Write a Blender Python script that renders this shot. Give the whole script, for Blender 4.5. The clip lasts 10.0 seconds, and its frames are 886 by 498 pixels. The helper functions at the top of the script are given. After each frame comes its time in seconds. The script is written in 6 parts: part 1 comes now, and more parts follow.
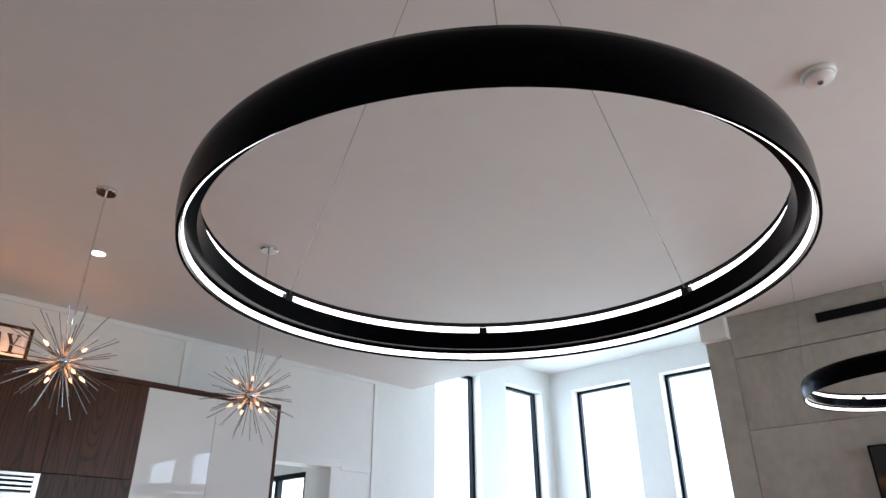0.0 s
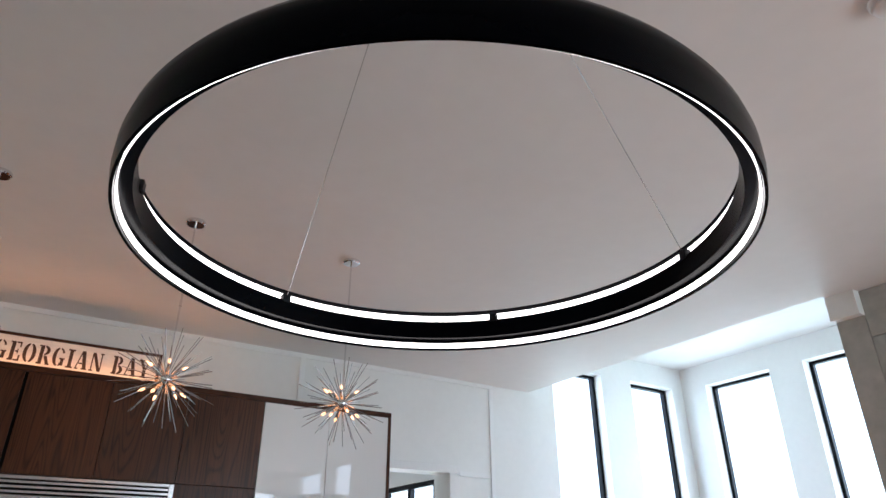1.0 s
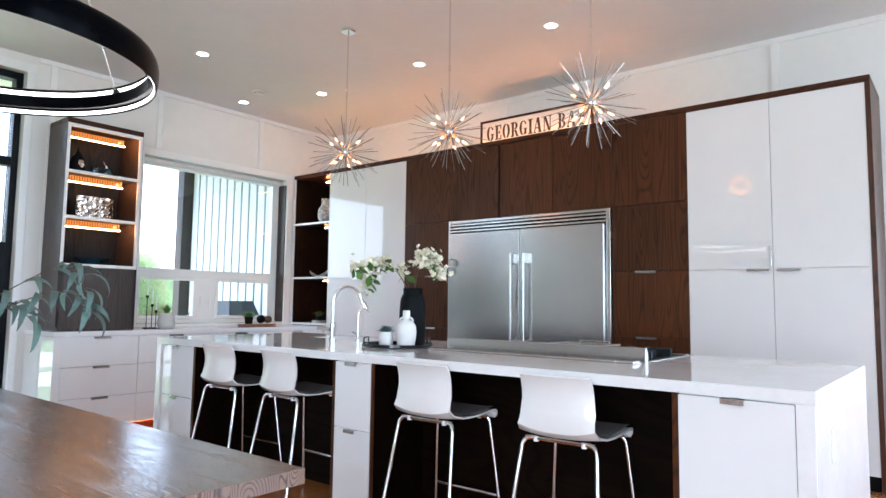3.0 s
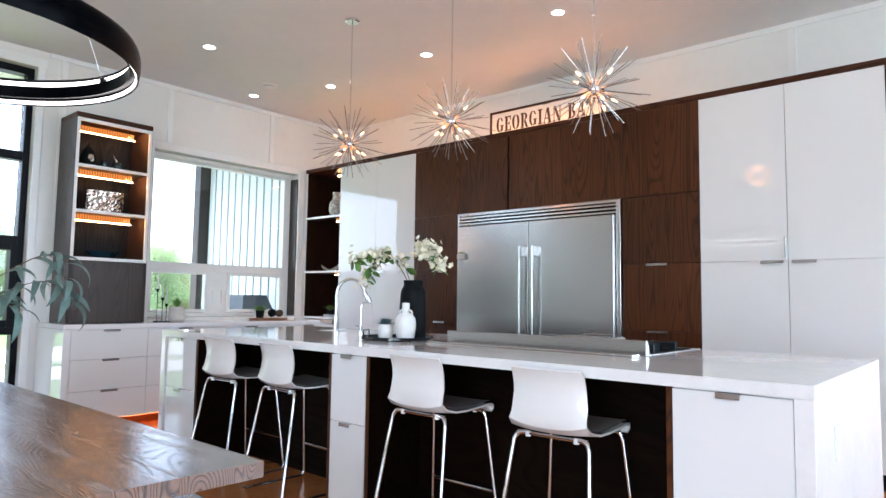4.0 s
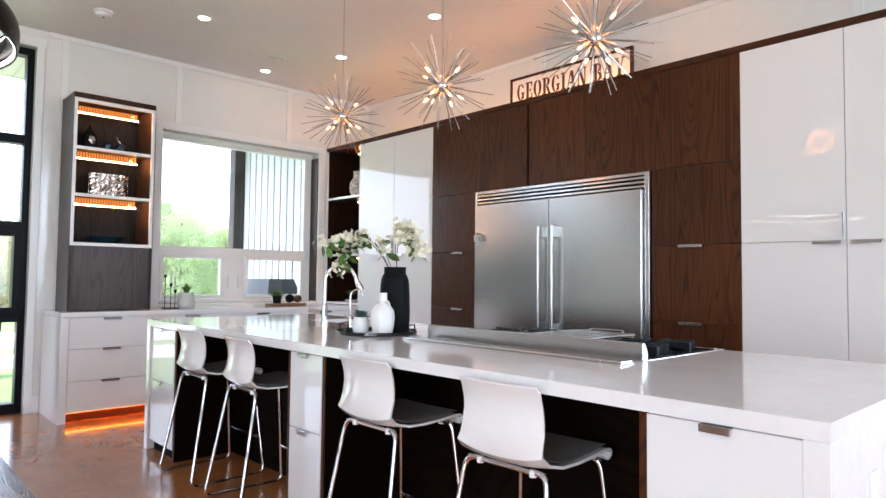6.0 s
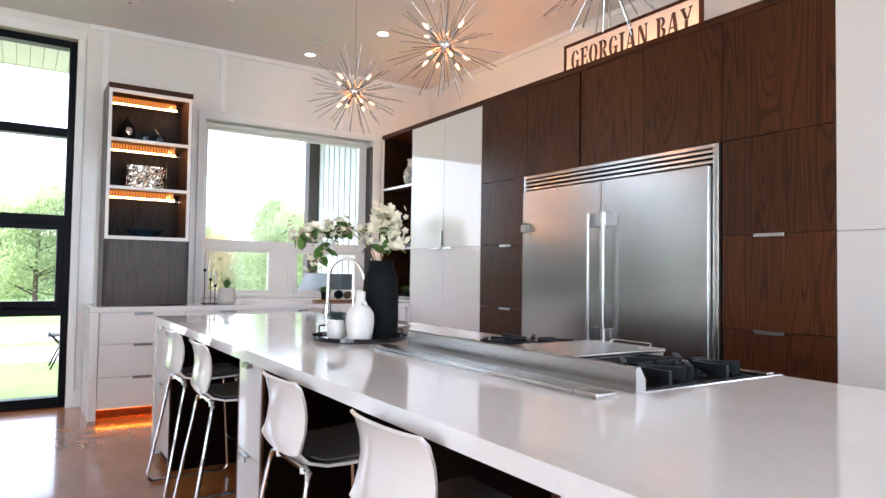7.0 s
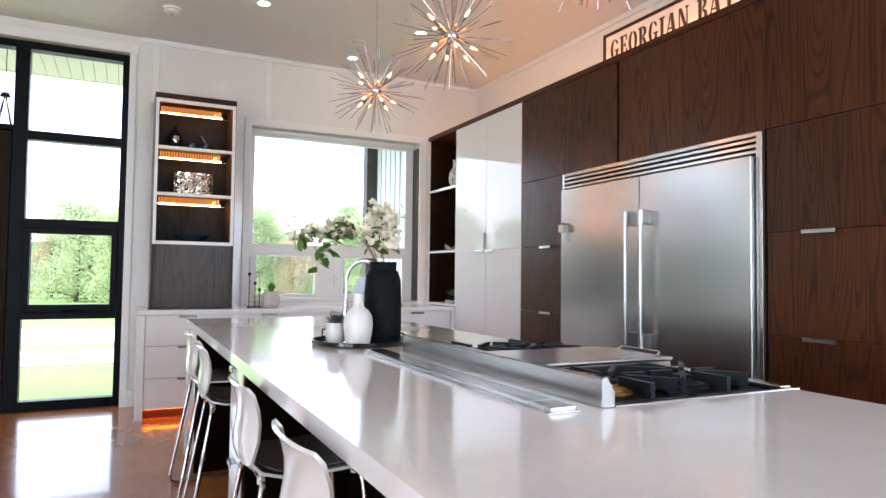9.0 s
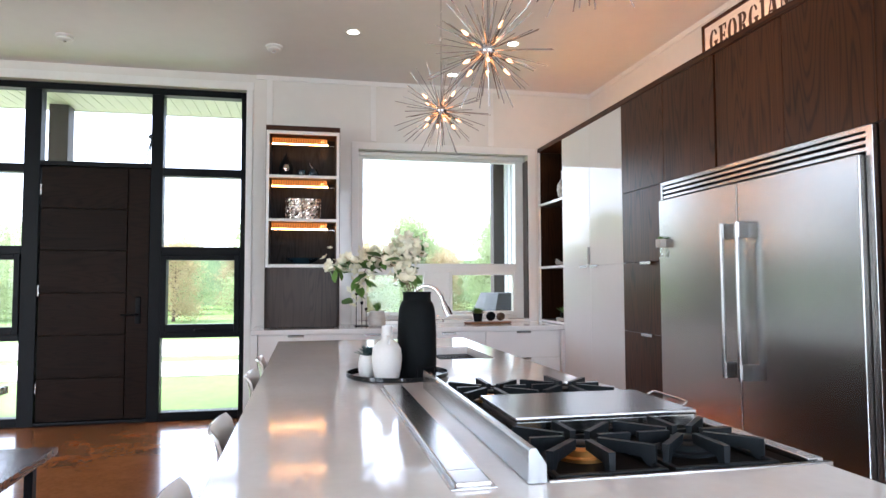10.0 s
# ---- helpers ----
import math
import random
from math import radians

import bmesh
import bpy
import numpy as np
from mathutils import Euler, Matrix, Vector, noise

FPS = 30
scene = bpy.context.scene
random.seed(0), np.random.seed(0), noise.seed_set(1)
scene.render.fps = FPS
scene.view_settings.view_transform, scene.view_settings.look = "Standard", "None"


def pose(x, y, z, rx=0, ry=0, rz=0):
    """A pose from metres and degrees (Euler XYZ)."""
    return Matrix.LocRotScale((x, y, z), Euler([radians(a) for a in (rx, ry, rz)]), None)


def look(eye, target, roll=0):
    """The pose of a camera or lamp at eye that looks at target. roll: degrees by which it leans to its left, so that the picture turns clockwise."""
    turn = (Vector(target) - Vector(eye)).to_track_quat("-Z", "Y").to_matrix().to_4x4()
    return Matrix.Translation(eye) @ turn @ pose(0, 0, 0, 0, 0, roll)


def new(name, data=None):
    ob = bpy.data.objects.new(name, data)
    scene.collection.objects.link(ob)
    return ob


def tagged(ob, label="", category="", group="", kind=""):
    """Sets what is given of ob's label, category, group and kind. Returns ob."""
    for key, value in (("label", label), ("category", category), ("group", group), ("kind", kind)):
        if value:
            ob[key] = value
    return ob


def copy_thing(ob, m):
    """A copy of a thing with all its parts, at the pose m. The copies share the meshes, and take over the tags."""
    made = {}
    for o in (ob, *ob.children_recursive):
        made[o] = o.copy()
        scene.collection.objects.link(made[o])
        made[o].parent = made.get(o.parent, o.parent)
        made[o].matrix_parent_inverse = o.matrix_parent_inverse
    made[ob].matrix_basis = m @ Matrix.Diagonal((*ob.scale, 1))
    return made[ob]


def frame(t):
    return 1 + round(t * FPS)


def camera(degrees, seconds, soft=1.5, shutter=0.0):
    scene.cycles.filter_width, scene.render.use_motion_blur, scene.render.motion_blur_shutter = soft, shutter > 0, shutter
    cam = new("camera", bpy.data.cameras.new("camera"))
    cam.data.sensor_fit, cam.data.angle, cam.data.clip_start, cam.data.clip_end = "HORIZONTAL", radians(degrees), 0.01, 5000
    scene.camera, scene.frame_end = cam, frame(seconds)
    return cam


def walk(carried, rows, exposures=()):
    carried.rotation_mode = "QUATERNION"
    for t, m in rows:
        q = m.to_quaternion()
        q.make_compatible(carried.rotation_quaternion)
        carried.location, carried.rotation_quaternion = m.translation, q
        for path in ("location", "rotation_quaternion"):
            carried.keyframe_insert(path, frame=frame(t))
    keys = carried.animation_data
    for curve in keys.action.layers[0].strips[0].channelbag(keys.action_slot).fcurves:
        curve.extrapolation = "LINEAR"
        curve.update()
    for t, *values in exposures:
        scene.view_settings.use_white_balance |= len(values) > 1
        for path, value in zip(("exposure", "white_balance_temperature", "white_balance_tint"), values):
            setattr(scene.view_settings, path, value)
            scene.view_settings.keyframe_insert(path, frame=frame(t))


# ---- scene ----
cam = camera(68.7, 10.0)
PATH = [
    (0, (-1.372, 0.575, 1.444), (-0.076, 1.826, 2.312), -0.2),
    (0.5, (-1.324, 0.527, 1.441), (-0.105, 1.845, 2.323), -0.0),
    (1, (-1.039, 0.354, 1.398), (-0.067, 1.857, 2.291), -0.1),
    (1.2, (-0.649, 0.262, 1.332), (0.02, 1.928, 2.214), -0.7),
    (1.5, (0.255, 0.19, 1.206), (0.236, 2.021, 2.011), -1.2),
    (1.8, (1.294, 0.33, 1.155), (0.66, 2.137, 1.731), -1.1),
    (2, (1.817, 0.49, 1.154), (0.916, 2.226, 1.57), -0.6),
    (2.5, (2.315, 0.667, 1.167), (1.126, 2.262, 1.375), 0.6),
    (2.7, (2.343, 0.697, 1.175), (1.121, 2.27, 1.359), 0.7),
    (4, (2.429, 0.899, 1.153), (1.118, 2.402, 1.309), 0.8),
    (4.5, (2.457, 0.936, 1.157), (1.122, 2.418, 1.3), 0.9),
    (5, (2.481, 0.982, 1.151), (1.121, 2.442, 1.285), 0.9),
    (5.2, (2.492, 1.004, 1.153), (1.123, 2.457, 1.28), 0.9),
    (6.3, (2.386, 1.903, 1.222), (0.863, 3.196, 1.298), 0.5),
    (6.5, (2.356, 2.097, 1.222), (0.783, 3.331, 1.292), 0.5),
    (7, (2.32, 2.45, 1.222), (0.644, 3.54, 1.294), 0.9),
    (7.5, (2.338, 2.572, 1.222), (0.61, 3.577, 1.3), 1.0),
    (8, (2.353, 2.642, 1.221), (0.599, 3.599, 1.302), 1.0),
    (8.5, (2.356, 2.726, 1.216), (0.583, 3.647, 1.297), 0.9),
    (9, (2.36, 2.824, 1.212), (0.566, 3.703, 1.295), 0.7),
    (9.5, (2.384, 3.018, 1.247), (0.526, 3.755, 1.331), 0.3),
    (10, (2.404, 3.412, 1.31), (0.449, 3.82, 1.415), -0.2),
]
# exposure: the picture starts darker under the ceiling and opens up in the kitchen
EXPOSE = [(0.0, 1.0, 5600, 10), (1.0, 1.0, 5600, 10), (1.5, 1.25, 5550, 9.3), (2.0, 1.92, 5550, 9.5), (2.5, 1.86, 5550, 9.5), (5.2, 1.8, 5780, 11.6), (6.5, 1.82, 6020, 14.2), (8.5, 1.78, 6050, 14.2), (10.0, 1.66, 6000, 14)]
walk(cam, [(t, look(eye, target, roll)) for t, eye, target, roll in PATH], EXPOSE)

# ---- world and daylight ----
world = bpy.data.worlds.new("sky")
scene.world = world
world.use_nodes = True
wn = world.node_tree
sky = wn.nodes.new("ShaderNodeTexSky")
sky.sky_type, sky.sun_disc = "NISHITA", False
sky.sun_elevation, sky.sun_rotation = radians(60), radians(193)
sky.air_density, sky.dust_density, sky.ozone_density = 1.0, 2.5, 0.6
haze = wn.nodes.new("ShaderNodeVectorMath")
haze.operation, haze.inputs[1].default_value = "ADD", (5.6, 6.0, 6.5)
wn.links.new(sky.outputs["Color"], haze.inputs[0])
wn.links.new(haze.outputs[0], wn.nodes["Background"].inputs["Color"])
wn.nodes["Background"].inputs["Strength"].default_value = 0.15
sun = new("sun", bpy.data.lights.new("sun", "SUN"))
sun.data.energy, sun.data.angle, sun.data.color = 3.6, radians(3), (1.0, 0.96, 0.9)
sun.matrix_world = look((0, 0, 30), (4, 17, 0))


def window_lamp(name, at, target, width, height, watts, colour=(0.93, 0.97, 1.0)):
    """Area lamp in a window's opening or along a light strip."""
    lamp = new(name, bpy.data.lights.new(name, "AREA"))
    lamp.data.shape, lamp.data.size, lamp.data.size_y = "RECTANGLE", width, height
    lamp.data.energy, lamp.data.color = watts, colour
    lamp.matrix_world = look(at, target)
    return lamp


# Fill at an unseen south opening, added to light the room from behind.
window_lamp("south_fill_light", (3.15, -3.46, 1.65), (3.15, 0, 1.65), 1.8, 2.6, 46, (0.88, 0.95, 1.0))
window_lamp("east_window_light", (4.42, -2.2, 1.8), (0, -2.2, 1.8), 1.3, 2.9, 14, (0.88, 0.95, 1.0))
window_lamp("east_window_light", (4.42, -0.6, 1.8), (0, -0.6, 1.8), 0.9, 2.9, 10, (0.88, 0.95, 1.0))
window_lamp("bay_window_light", (7.42, 4.95, 2.1), (0, 4.95, 2.1), 2.4, 3.4, 66, (0.80, 0.90, 1.0))
window_lamp("bay_window_light", (5.75, 6.72, 2.1), (5.75, 0, 2.1), 2.5, 3.4, 50, (0.80, 0.90, 1.0))
window_lamp("back_room_window_light", (4.1, 9.4, 1.4), (0, 9.4, 1.4), 2.0, 2.2, 34, (0.88, 0.95, 1.0))

# ---- materials ----


def material(name, base=(0.8, 0.8, 0.8), rough=0.5, metal=0.0, vary=0.12, scale=8.0, stretch=(1, 1, 1), bump=0.0, bump_scale=60.0,
             second=None, coat=0.0, spec=0.5, random_tone=0.0, rough_vary=0.15, aniso=0.0):
    m = bpy.data.materials.new(name)
    m.use_nodes = True
    nt, n = m.node_tree, m.node_tree.nodes
    b = n["Principled BSDF"]
    b.inputs["Metallic"].default_value = metal
    b.inputs["Coat Weight"].default_value = coat
    b.inputs["Coat Roughness"].default_value = 0.05
    b.inputs["Specular IOR Level"].default_value = spec
    b.inputs["Anisotropic"].default_value = aniso
    tc, mp = n.new("ShaderNodeTexCoord"), n.new("ShaderNodeMapping")
    mp.inputs["Scale"].default_value = stretch
    nt.links.new(tc.outputs["Object"], mp.inputs["Vector"])
    info = n.new("ShaderNodeObjectInfo")
    add = n.new("ShaderNodeVectorMath")
    add.operation = "ADD"
    mul = n.new("ShaderNodeMath")
    mul.operation, mul.inputs[1].default_value = "MULTIPLY", 37.0
    nt.links.new(info.outputs["Random"], mul.inputs[0])
    nt.links.new(mp.outputs["Vector"], add.inputs[0])
    nt.links.new(mul.outputs[0], add.inputs[1])
    large, fine = n.new("ShaderNodeTexNoise"), n.new("ShaderNodeTexNoise")
    for node, s, d in ((large, scale, 6.0), (fine, scale * 7.3, 4.0)):
        node.inputs["Scale"].default_value, node.inputs["Detail"].default_value = s, d
        nt.links.new(add.outputs[0], node.inputs["Vector"])
    both = n.new("ShaderNodeMix")
    both.inputs[0].default_value = 0.4
    nt.links.new(large.outputs["Fac"], both.inputs[2])
    nt.links.new(fine.outputs["Fac"], both.inputs[3])
    ramp = n.new("ShaderNodeValToRGB")
    low = second or tuple(c * (1 - vary) for c in base)
    high = tuple(min(1, c * (1 + vary * 0.6)) for c in base)
    ramp.color_ramp.elements[0].position, ramp.color_ramp.elements[1].position = 0.34, 0.64
    ramp.color_ramp.elements[0].color, ramp.color_ramp.elements[1].color = (*low, 1), (*high, 1)
    nt.links.new(both.outputs[0], ramp.inputs["Fac"])
    colour = ramp.outputs["Color"]
    if random_tone:
        hsv = n.new("ShaderNodeHueSaturation")
        rng = n.new("ShaderNodeMapRange")
        rng.inputs["To Min"].default_value, rng.inputs["To Max"].default_value = 1 - random_tone, 1 + random_tone
        nt.links.new(info.outputs["Random"], rng.inputs["Value"])
        nt.links.new(rng.outputs["Result"], hsv.inputs["Value"])
        nt.links.new(colour, hsv.inputs["Color"])
        colour = hsv.outputs["Color"]
    nt.links.new(colour, b.inputs["Base Color"])
    rr = n.new("ShaderNodeMapRange")
    rr.inputs["To Min"].default_value, rr.inputs["To Max"].default_value = rough * (1 - rough_vary), rough * (1 + rough_vary)
    nt.links.new(both.outputs[0], rr.inputs["Value"])
    nt.links.new(rr.outputs["Result"], b.inputs["Roughness"])
    if bump:
        tex, bp = n.new("ShaderNodeTexNoise"), n.new("ShaderNodeBump")
        tex.inputs["Scale"].default_value = bump_scale
        nt.links.new(add.outputs[0], tex.inputs["Vector"])
        bp.inputs["Strength"].default_value, bp.inputs["Distance"].default_value = bump, 0.002
        nt.links.new(tex.outputs["Fac"], bp.inputs["Height"])
        nt.links.new(bp.outputs["Normal"], b.inputs["Normal"])
    return m


def wood(name, dark, light, axis=2, rough=0.35, grain=1.0, coat=0.0, tone=0.1, spec=0.2, contrast=0.29, rings=40, pore_share=0.68, along=0.55, relief=0.25):
    """Planed wood: long cathedral figure and fine pores along one axis (0 x, 1 y, 2 z)."""
    m = bpy.data.materials.new(name)
    m.use_nodes = True
    nt, n = m.node_tree, m.node_tree.nodes
    b = n["Principled BSDF"]
    b.inputs["Coat Weight"].default_value = coat
    b.inputs["Coat Roughness"].default_value = 0.16
    b.inputs["Specular IOR Level"].default_value = spec
    tc, info = n.new("ShaderNodeTexCoord"), n.new("ShaderNodeObjectInfo")
    add, mul = n.new("ShaderNodeVectorMath"), n.new("ShaderNodeMath")
    add.operation = "ADD"
    mul.operation, mul.inputs[1].default_value = "MULTIPLY", 53.0
    nt.links.new(info.outputs["Random"], mul.inputs[0])
    nt.links.new(tc.outputs["Object"], add.inputs[0])
    nt.links.new(mul.outputs[0], add.inputs[1])

    def mapped(across, lengthwise):
        mp = n.new("ShaderNodeMapping")
        s = [across] * 3
        s[axis] = lengthwise
        if axis == 0:
            s[2] = across * 0.4
        mp.inputs["Scale"].default_value = s
        nt.links.new(add.outputs[0], mp.inputs["Vector"])
        return mp.outputs["Vector"]
    figure, pores, tint = n.new("ShaderNodeTexNoise"), n.new("ShaderNodeTexNoise"), n.new("ShaderNodeTexNoise")
    figure.inputs["Scale"].default_value, figure.inputs["Detail"].default_value = 1.0, 1.2
    figure.inputs["Distortion"].default_value = 0.25
    nt.links.new(mapped(6 * grain, along * grain), figure.inputs["Vector"])
    turns = n.new("ShaderNodeMath")
    turns.operation, turns.inputs[1].default_value = "MULTIPLY", rings
    nt.links.new(figure.outputs["Fac"], turns.inputs[0])
    saw = n.new("ShaderNodeMath")
    saw.operation = "PINGPONG"
    saw.inputs[1].default_value = 1.0
    nt.links.new(turns.outputs[0], saw.inputs[0])
    line = n.new("ShaderNodeMapRange")
    line.interpolation_type = "SMOOTHSTEP"
    line.inputs["From Max"].default_value = 0.55
    nt.links.new(saw.outputs[0], line.inputs["Value"])
    pores.inputs["Scale"].default_value, pores.inputs["Detail"].default_value = 1.0, 5.0
    nt.links.new(mapped(150 * grain, 3.5 * grain), pores.inputs["Vector"])
    tint.inputs["Scale"].default_value = 1.0
    nt.links.new(mapped(2.2, 0.5), tint.inputs["Vector"])
    mix1, mix2 = n.new("ShaderNodeMix"), n.new("ShaderNodeMix")
    mix1.inputs[0].default_value, mix2.inputs[0].default_value = pore_share, 0.3
    nt.links.new(line.outputs["Result"], mix1.inputs[2])
    nt.links.new(pores.outputs["Fac"], mix1.inputs[3])
    nt.links.new(mix1.outputs[0], mix2.inputs[2])
    nt.links.new(tint.outputs["Fac"], mix2.inputs[3])
    ramp = n.new("ShaderNodeValToRGB")
    ramp.color_ramp.elements[0].position, ramp.color_ramp.elements[1].position = 0.54 - contrast, 0.54 + contrast
    ramp.color_ramp.elements[0].color, ramp.color_ramp.elements[1].color = (*dark, 1), (*light, 1)
    nt.links.new(mix2.outputs[0], ramp.inputs["Fac"])
    hsv, rng = n.new("ShaderNodeHueSaturation"), n.new("ShaderNodeMapRange")
    rng.inputs["To Min"].default_value, rng.inputs["To Max"].default_value = 1 - tone, 1 + tone
    nt.links.new(info.outputs["Random"], rng.inputs["Value"])
    nt.links.new(rng.outputs["Result"], hsv.inputs["Value"])
    nt.links.new(ramp.outputs["Color"], hsv.inputs["Color"])
    nt.links.new(hsv.outputs["Color"], b.inputs["Base Color"])
    rr = n.new("ShaderNodeMapRange")
    rr.inputs["To Min"].default_value, rr.inputs["To Max"].default_value = rough * 1.2, rough * 0.85
    nt.links.new(mix1.outputs[0], rr.inputs["Value"])
    nt.links.new(rr.outputs["Result"], b.inputs["Roughness"])
    bp = n.new("ShaderNodeBump")
    bp.inputs["Strength"].default_value, bp.inputs["Distance"].default_value = relief, 0.001
    nt.links.new(mix1.outputs[0], bp.inputs["Height"])
    nt.links.new(bp.outputs["Normal"], b.inputs["Normal"])
    return m


def glow(name, colour, strength, base=0.8):
    m = bpy.data.materials.new(name)
    m.use_nodes = True
    b = m.node_tree.nodes["Principled BSDF"]
    b.inputs["Base Color"].default_value = (base, base, base, 1)
    b.inputs["Emission Color"].default_value = (*colour, 1)
    b.inputs["Emission Strength"].default_value = strength
    return m


def pane_glass(name, tint=(1, 1, 1)):
    m = bpy.data.materials.new(name)
    m.use_nodes = True
    nt, n = m.node_tree, m.node_tree.nodes
    n.remove(n["Principled BSDF"])
    clear, gloss, mix, face, power, weak = (n.new(k) for k in ("ShaderNodeBsdfTransparent", "ShaderNodeBsdfGlossy", "ShaderNodeMixShader", "ShaderNodeLayerWeight", "ShaderNodeMath", "ShaderNodeMath"))
    clear.inputs["Color"].default_value = (*tint, 1)
    gloss.inputs["Roughness"].default_value = 0.01
    power.operation, power.inputs[1].default_value = "POWER", 4.0
    weak.operation, weak.inputs[1].default_value, weak.inputs[2].default_value = "MULTIPLY_ADD", 0.6, 0.03
    nt.links.new(face.outputs["Facing"], power.inputs[0])
    nt.links.new(power.outputs[0], weak.inputs[0])
    nt.links.new(weak.outputs[0], mix.inputs[0])
    nt.links.new(clear.outputs[0], mix.inputs[1])
    nt.links.new(gloss.outputs[0], mix.inputs[2])
    nt.links.new(mix.outputs[0], n["Material Output"].inputs["Surface"])
    return m


WALL = material("white_wall_paint", (0.80, 0.80, 0.78), 0.5, vary=0.03, scale=2, bump=0.06, bump_scale=180)
PANEL = material("white_satin_wall_panel", (0.80, 0.79, 0.76), 0.16, vary=0.03, scale=1.5, coat=0.25)
CEIL = material("ceiling_paint", (0.78, 0.77, 0.76), 0.6, vary=0.03, scale=1.2, bump=0.05, bump_scale=220)
TRIM = material("white_trim_paint", (0.82, 0.82, 0.81), 0.3, vary=0.03, scale=4)
LACQUER = material("white_gloss_lacquer", (0.79, 0.79, 0.785), 0.008, vary=0.012, scale=1.2, rough_vary=0.2, spec=0.62)
QUARTZ = material("white_quartz", (0.80, 0.795, 0.79), 0.1, vary=0.05, scale=5, coat=0.3, bump=0.015, bump_scale=300)
WALNUT = wood("dark_walnut", (0.012, 0.0036, 0.0011), (0.105, 0.034, 0.0105), 2, 0.34, spec=0.25)
WALNUT_H = wood("dark_walnut_across", (0.011, 0.0034, 0.0013), (0.085, 0.028, 0.011), 0, 0.36)
# Same walnut; the grey of its grazing reflection is mixed into the colour.
GREYED = wood("sheen_greyed_walnut", (0.012, 0.007, 0.005), (0.058, 0.037, 0.028), 2, 0.36, spec=0.4)
# Interior walnut, colour lowered to carry the shade between the shelves.
SHELF_IN = wood("shade_darkened_shelf_walnut", (0.005, 0.0026, 0.0016), (0.028, 0.013, 0.0075), 2, 0.42, spec=0.1)
# Grey interior wood; the cabinet's inner shade is put into its tone.
DISPLAY_IN = wood("shade_darkened_display_back", (0.004, 0.0045, 0.005), (0.024, 0.025, 0.027), 2, 0.42, spec=0.1)
TABLE = wood("grey_brown_ash", (0.045, 0.025, 0.016), (0.20, 0.112, 0.072), 0, 0.24, 1.3, tone=0.02, spec=0.8, contrast=0.26, rings=75, pore_share=0.4, along=0.85, relief=0.35)
DOORWOOD = wood("dark_stained_door", (0.006, 0.0035, 0.0025), (0.022, 0.011, 0.007), 1, 0.45, spec=0.08)
# Walnut with the darkness under the worktop overhang put into its colour.
KNEE_SHADE = wood("shade_darkened_walnut", (0.002, 0.001, 0.0006), (0.009, 0.0042, 0.002), 0, 0.5, spec=0.05)
STEEL = material("brushed_stainless", (0.47, 0.475, 0.47), 0.25, 1.0, aniso=0.25, vary=0.012, scale=2, stretch=(0.3, 1, 1), rough_vary=0.0)
STEEL_H = material("satin_stainless", (0.52, 0.515, 0.51), 0.22, 1.0, vary=0.05, scale=3, stretch=(2, 60, 60))
ROD = material("satin_chrome_rod", (0.42, 0.42, 0.43), 0.2, 1.0, vary=0.08, scale=20)
CHROME = material("chrome", (0.78, 0.78, 0.79), 0.06, 1.0, vary=0.03, scale=6)
NICKEL = material("brushed_nickel", (0.46, 0.46, 0.455), 0.24, 1.0, vary=0.05, scale=20)
RINGBLK = material("satin_black_ring", (0.0008, 0.0011, 0.002), 0.22, vary=0.15, scale=12, spec=0.03)
BLACKM = material("matte_black_metal", (0.004, 0.0045, 0.006), 0.42, vary=0.2, scale=12, spec=0.1)
FRAME = material("black_window_frame", (0.004, 0.005, 0.007), 0.4, vary=0.2, scale=8, spec=0.12)
TRAYBLK = material("glossy_black_tray", (0.012, 0.013, 0.015), 0.1, vary=0.2, scale=12)
IRON = material("cast_iron", (0.014, 0.018, 0.022), 0.42, vary=0.3, scale=30, bump=0.2, bump_scale=400, spec=0.2)
BRASS = material("brass_burner", (0.55, 0.30, 0.10), 0.35, 1.0, vary=0.15, scale=30)
DARK = material("black_void_paint", (0.004, 0.004, 0.004), 0.6, vary=0.2, scale=10, spec=0.1)
CORK = material("cork_floor", (0.42, 0.158, 0.05), 0.22, vary=0.2, scale=5, second=(0.34, 0.122, 0.037), coat=0.45, bump=0.05, bump_scale=150)
TILE = material("grey_stone_tile", (0.40, 0.39, 0.355), 0.42, vary=0.2, scale=1.6, random_tone=0.03, bump=0.05, bump_scale=60)
VINYL = material("white_window_frame", (0.78, 0.77, 0.74), 0.3, vary=0.03, scale=5)
CERAMIC = material("white_ceramic", (0.78, 0.77, 0.75), 0.42, vary=0.05, scale=20, bump=0.1, bump_scale=120)
VASEBLK = material("matte_black_ceramic", (0.007, 0.0085, 0.0095), 0.6, vary=0.2, scale=14, bump=0.15, bump_scale=200, spec=0.1)
PLASTIC = material("white_gloss_plastic", (0.80, 0.79, 0.77), 0.12, vary=0.02, scale=3, coat=0.3)
PAD = material("grey_seat_pad", (0.12, 0.115, 0.11), 0.5, vary=0.15, scale=40, bump=0.1, bump_scale=300)
LEAF = material("green_leaf", (0.085, 0.18, 0.032), 0.42, vary=0.35, scale=30, random_tone=0.2)
EUCA = material("grey_green_leaf", (0.10, 0.16, 0.14), 0.5, vary=0.3, scale=20, random_tone=0.2)
TEAL = material("teal_succulent_leaf", (0.045, 0.10, 0.10), 0.45, vary=0.3, scale=40)
PETAL = material("cream_petal", (0.84, 0.80, 0.62), 0.55, vary=0.12, scale=30)
TWIG = material("brown_twig", (0.12, 0.065, 0.035), 0.7, vary=0.3, scale=40)
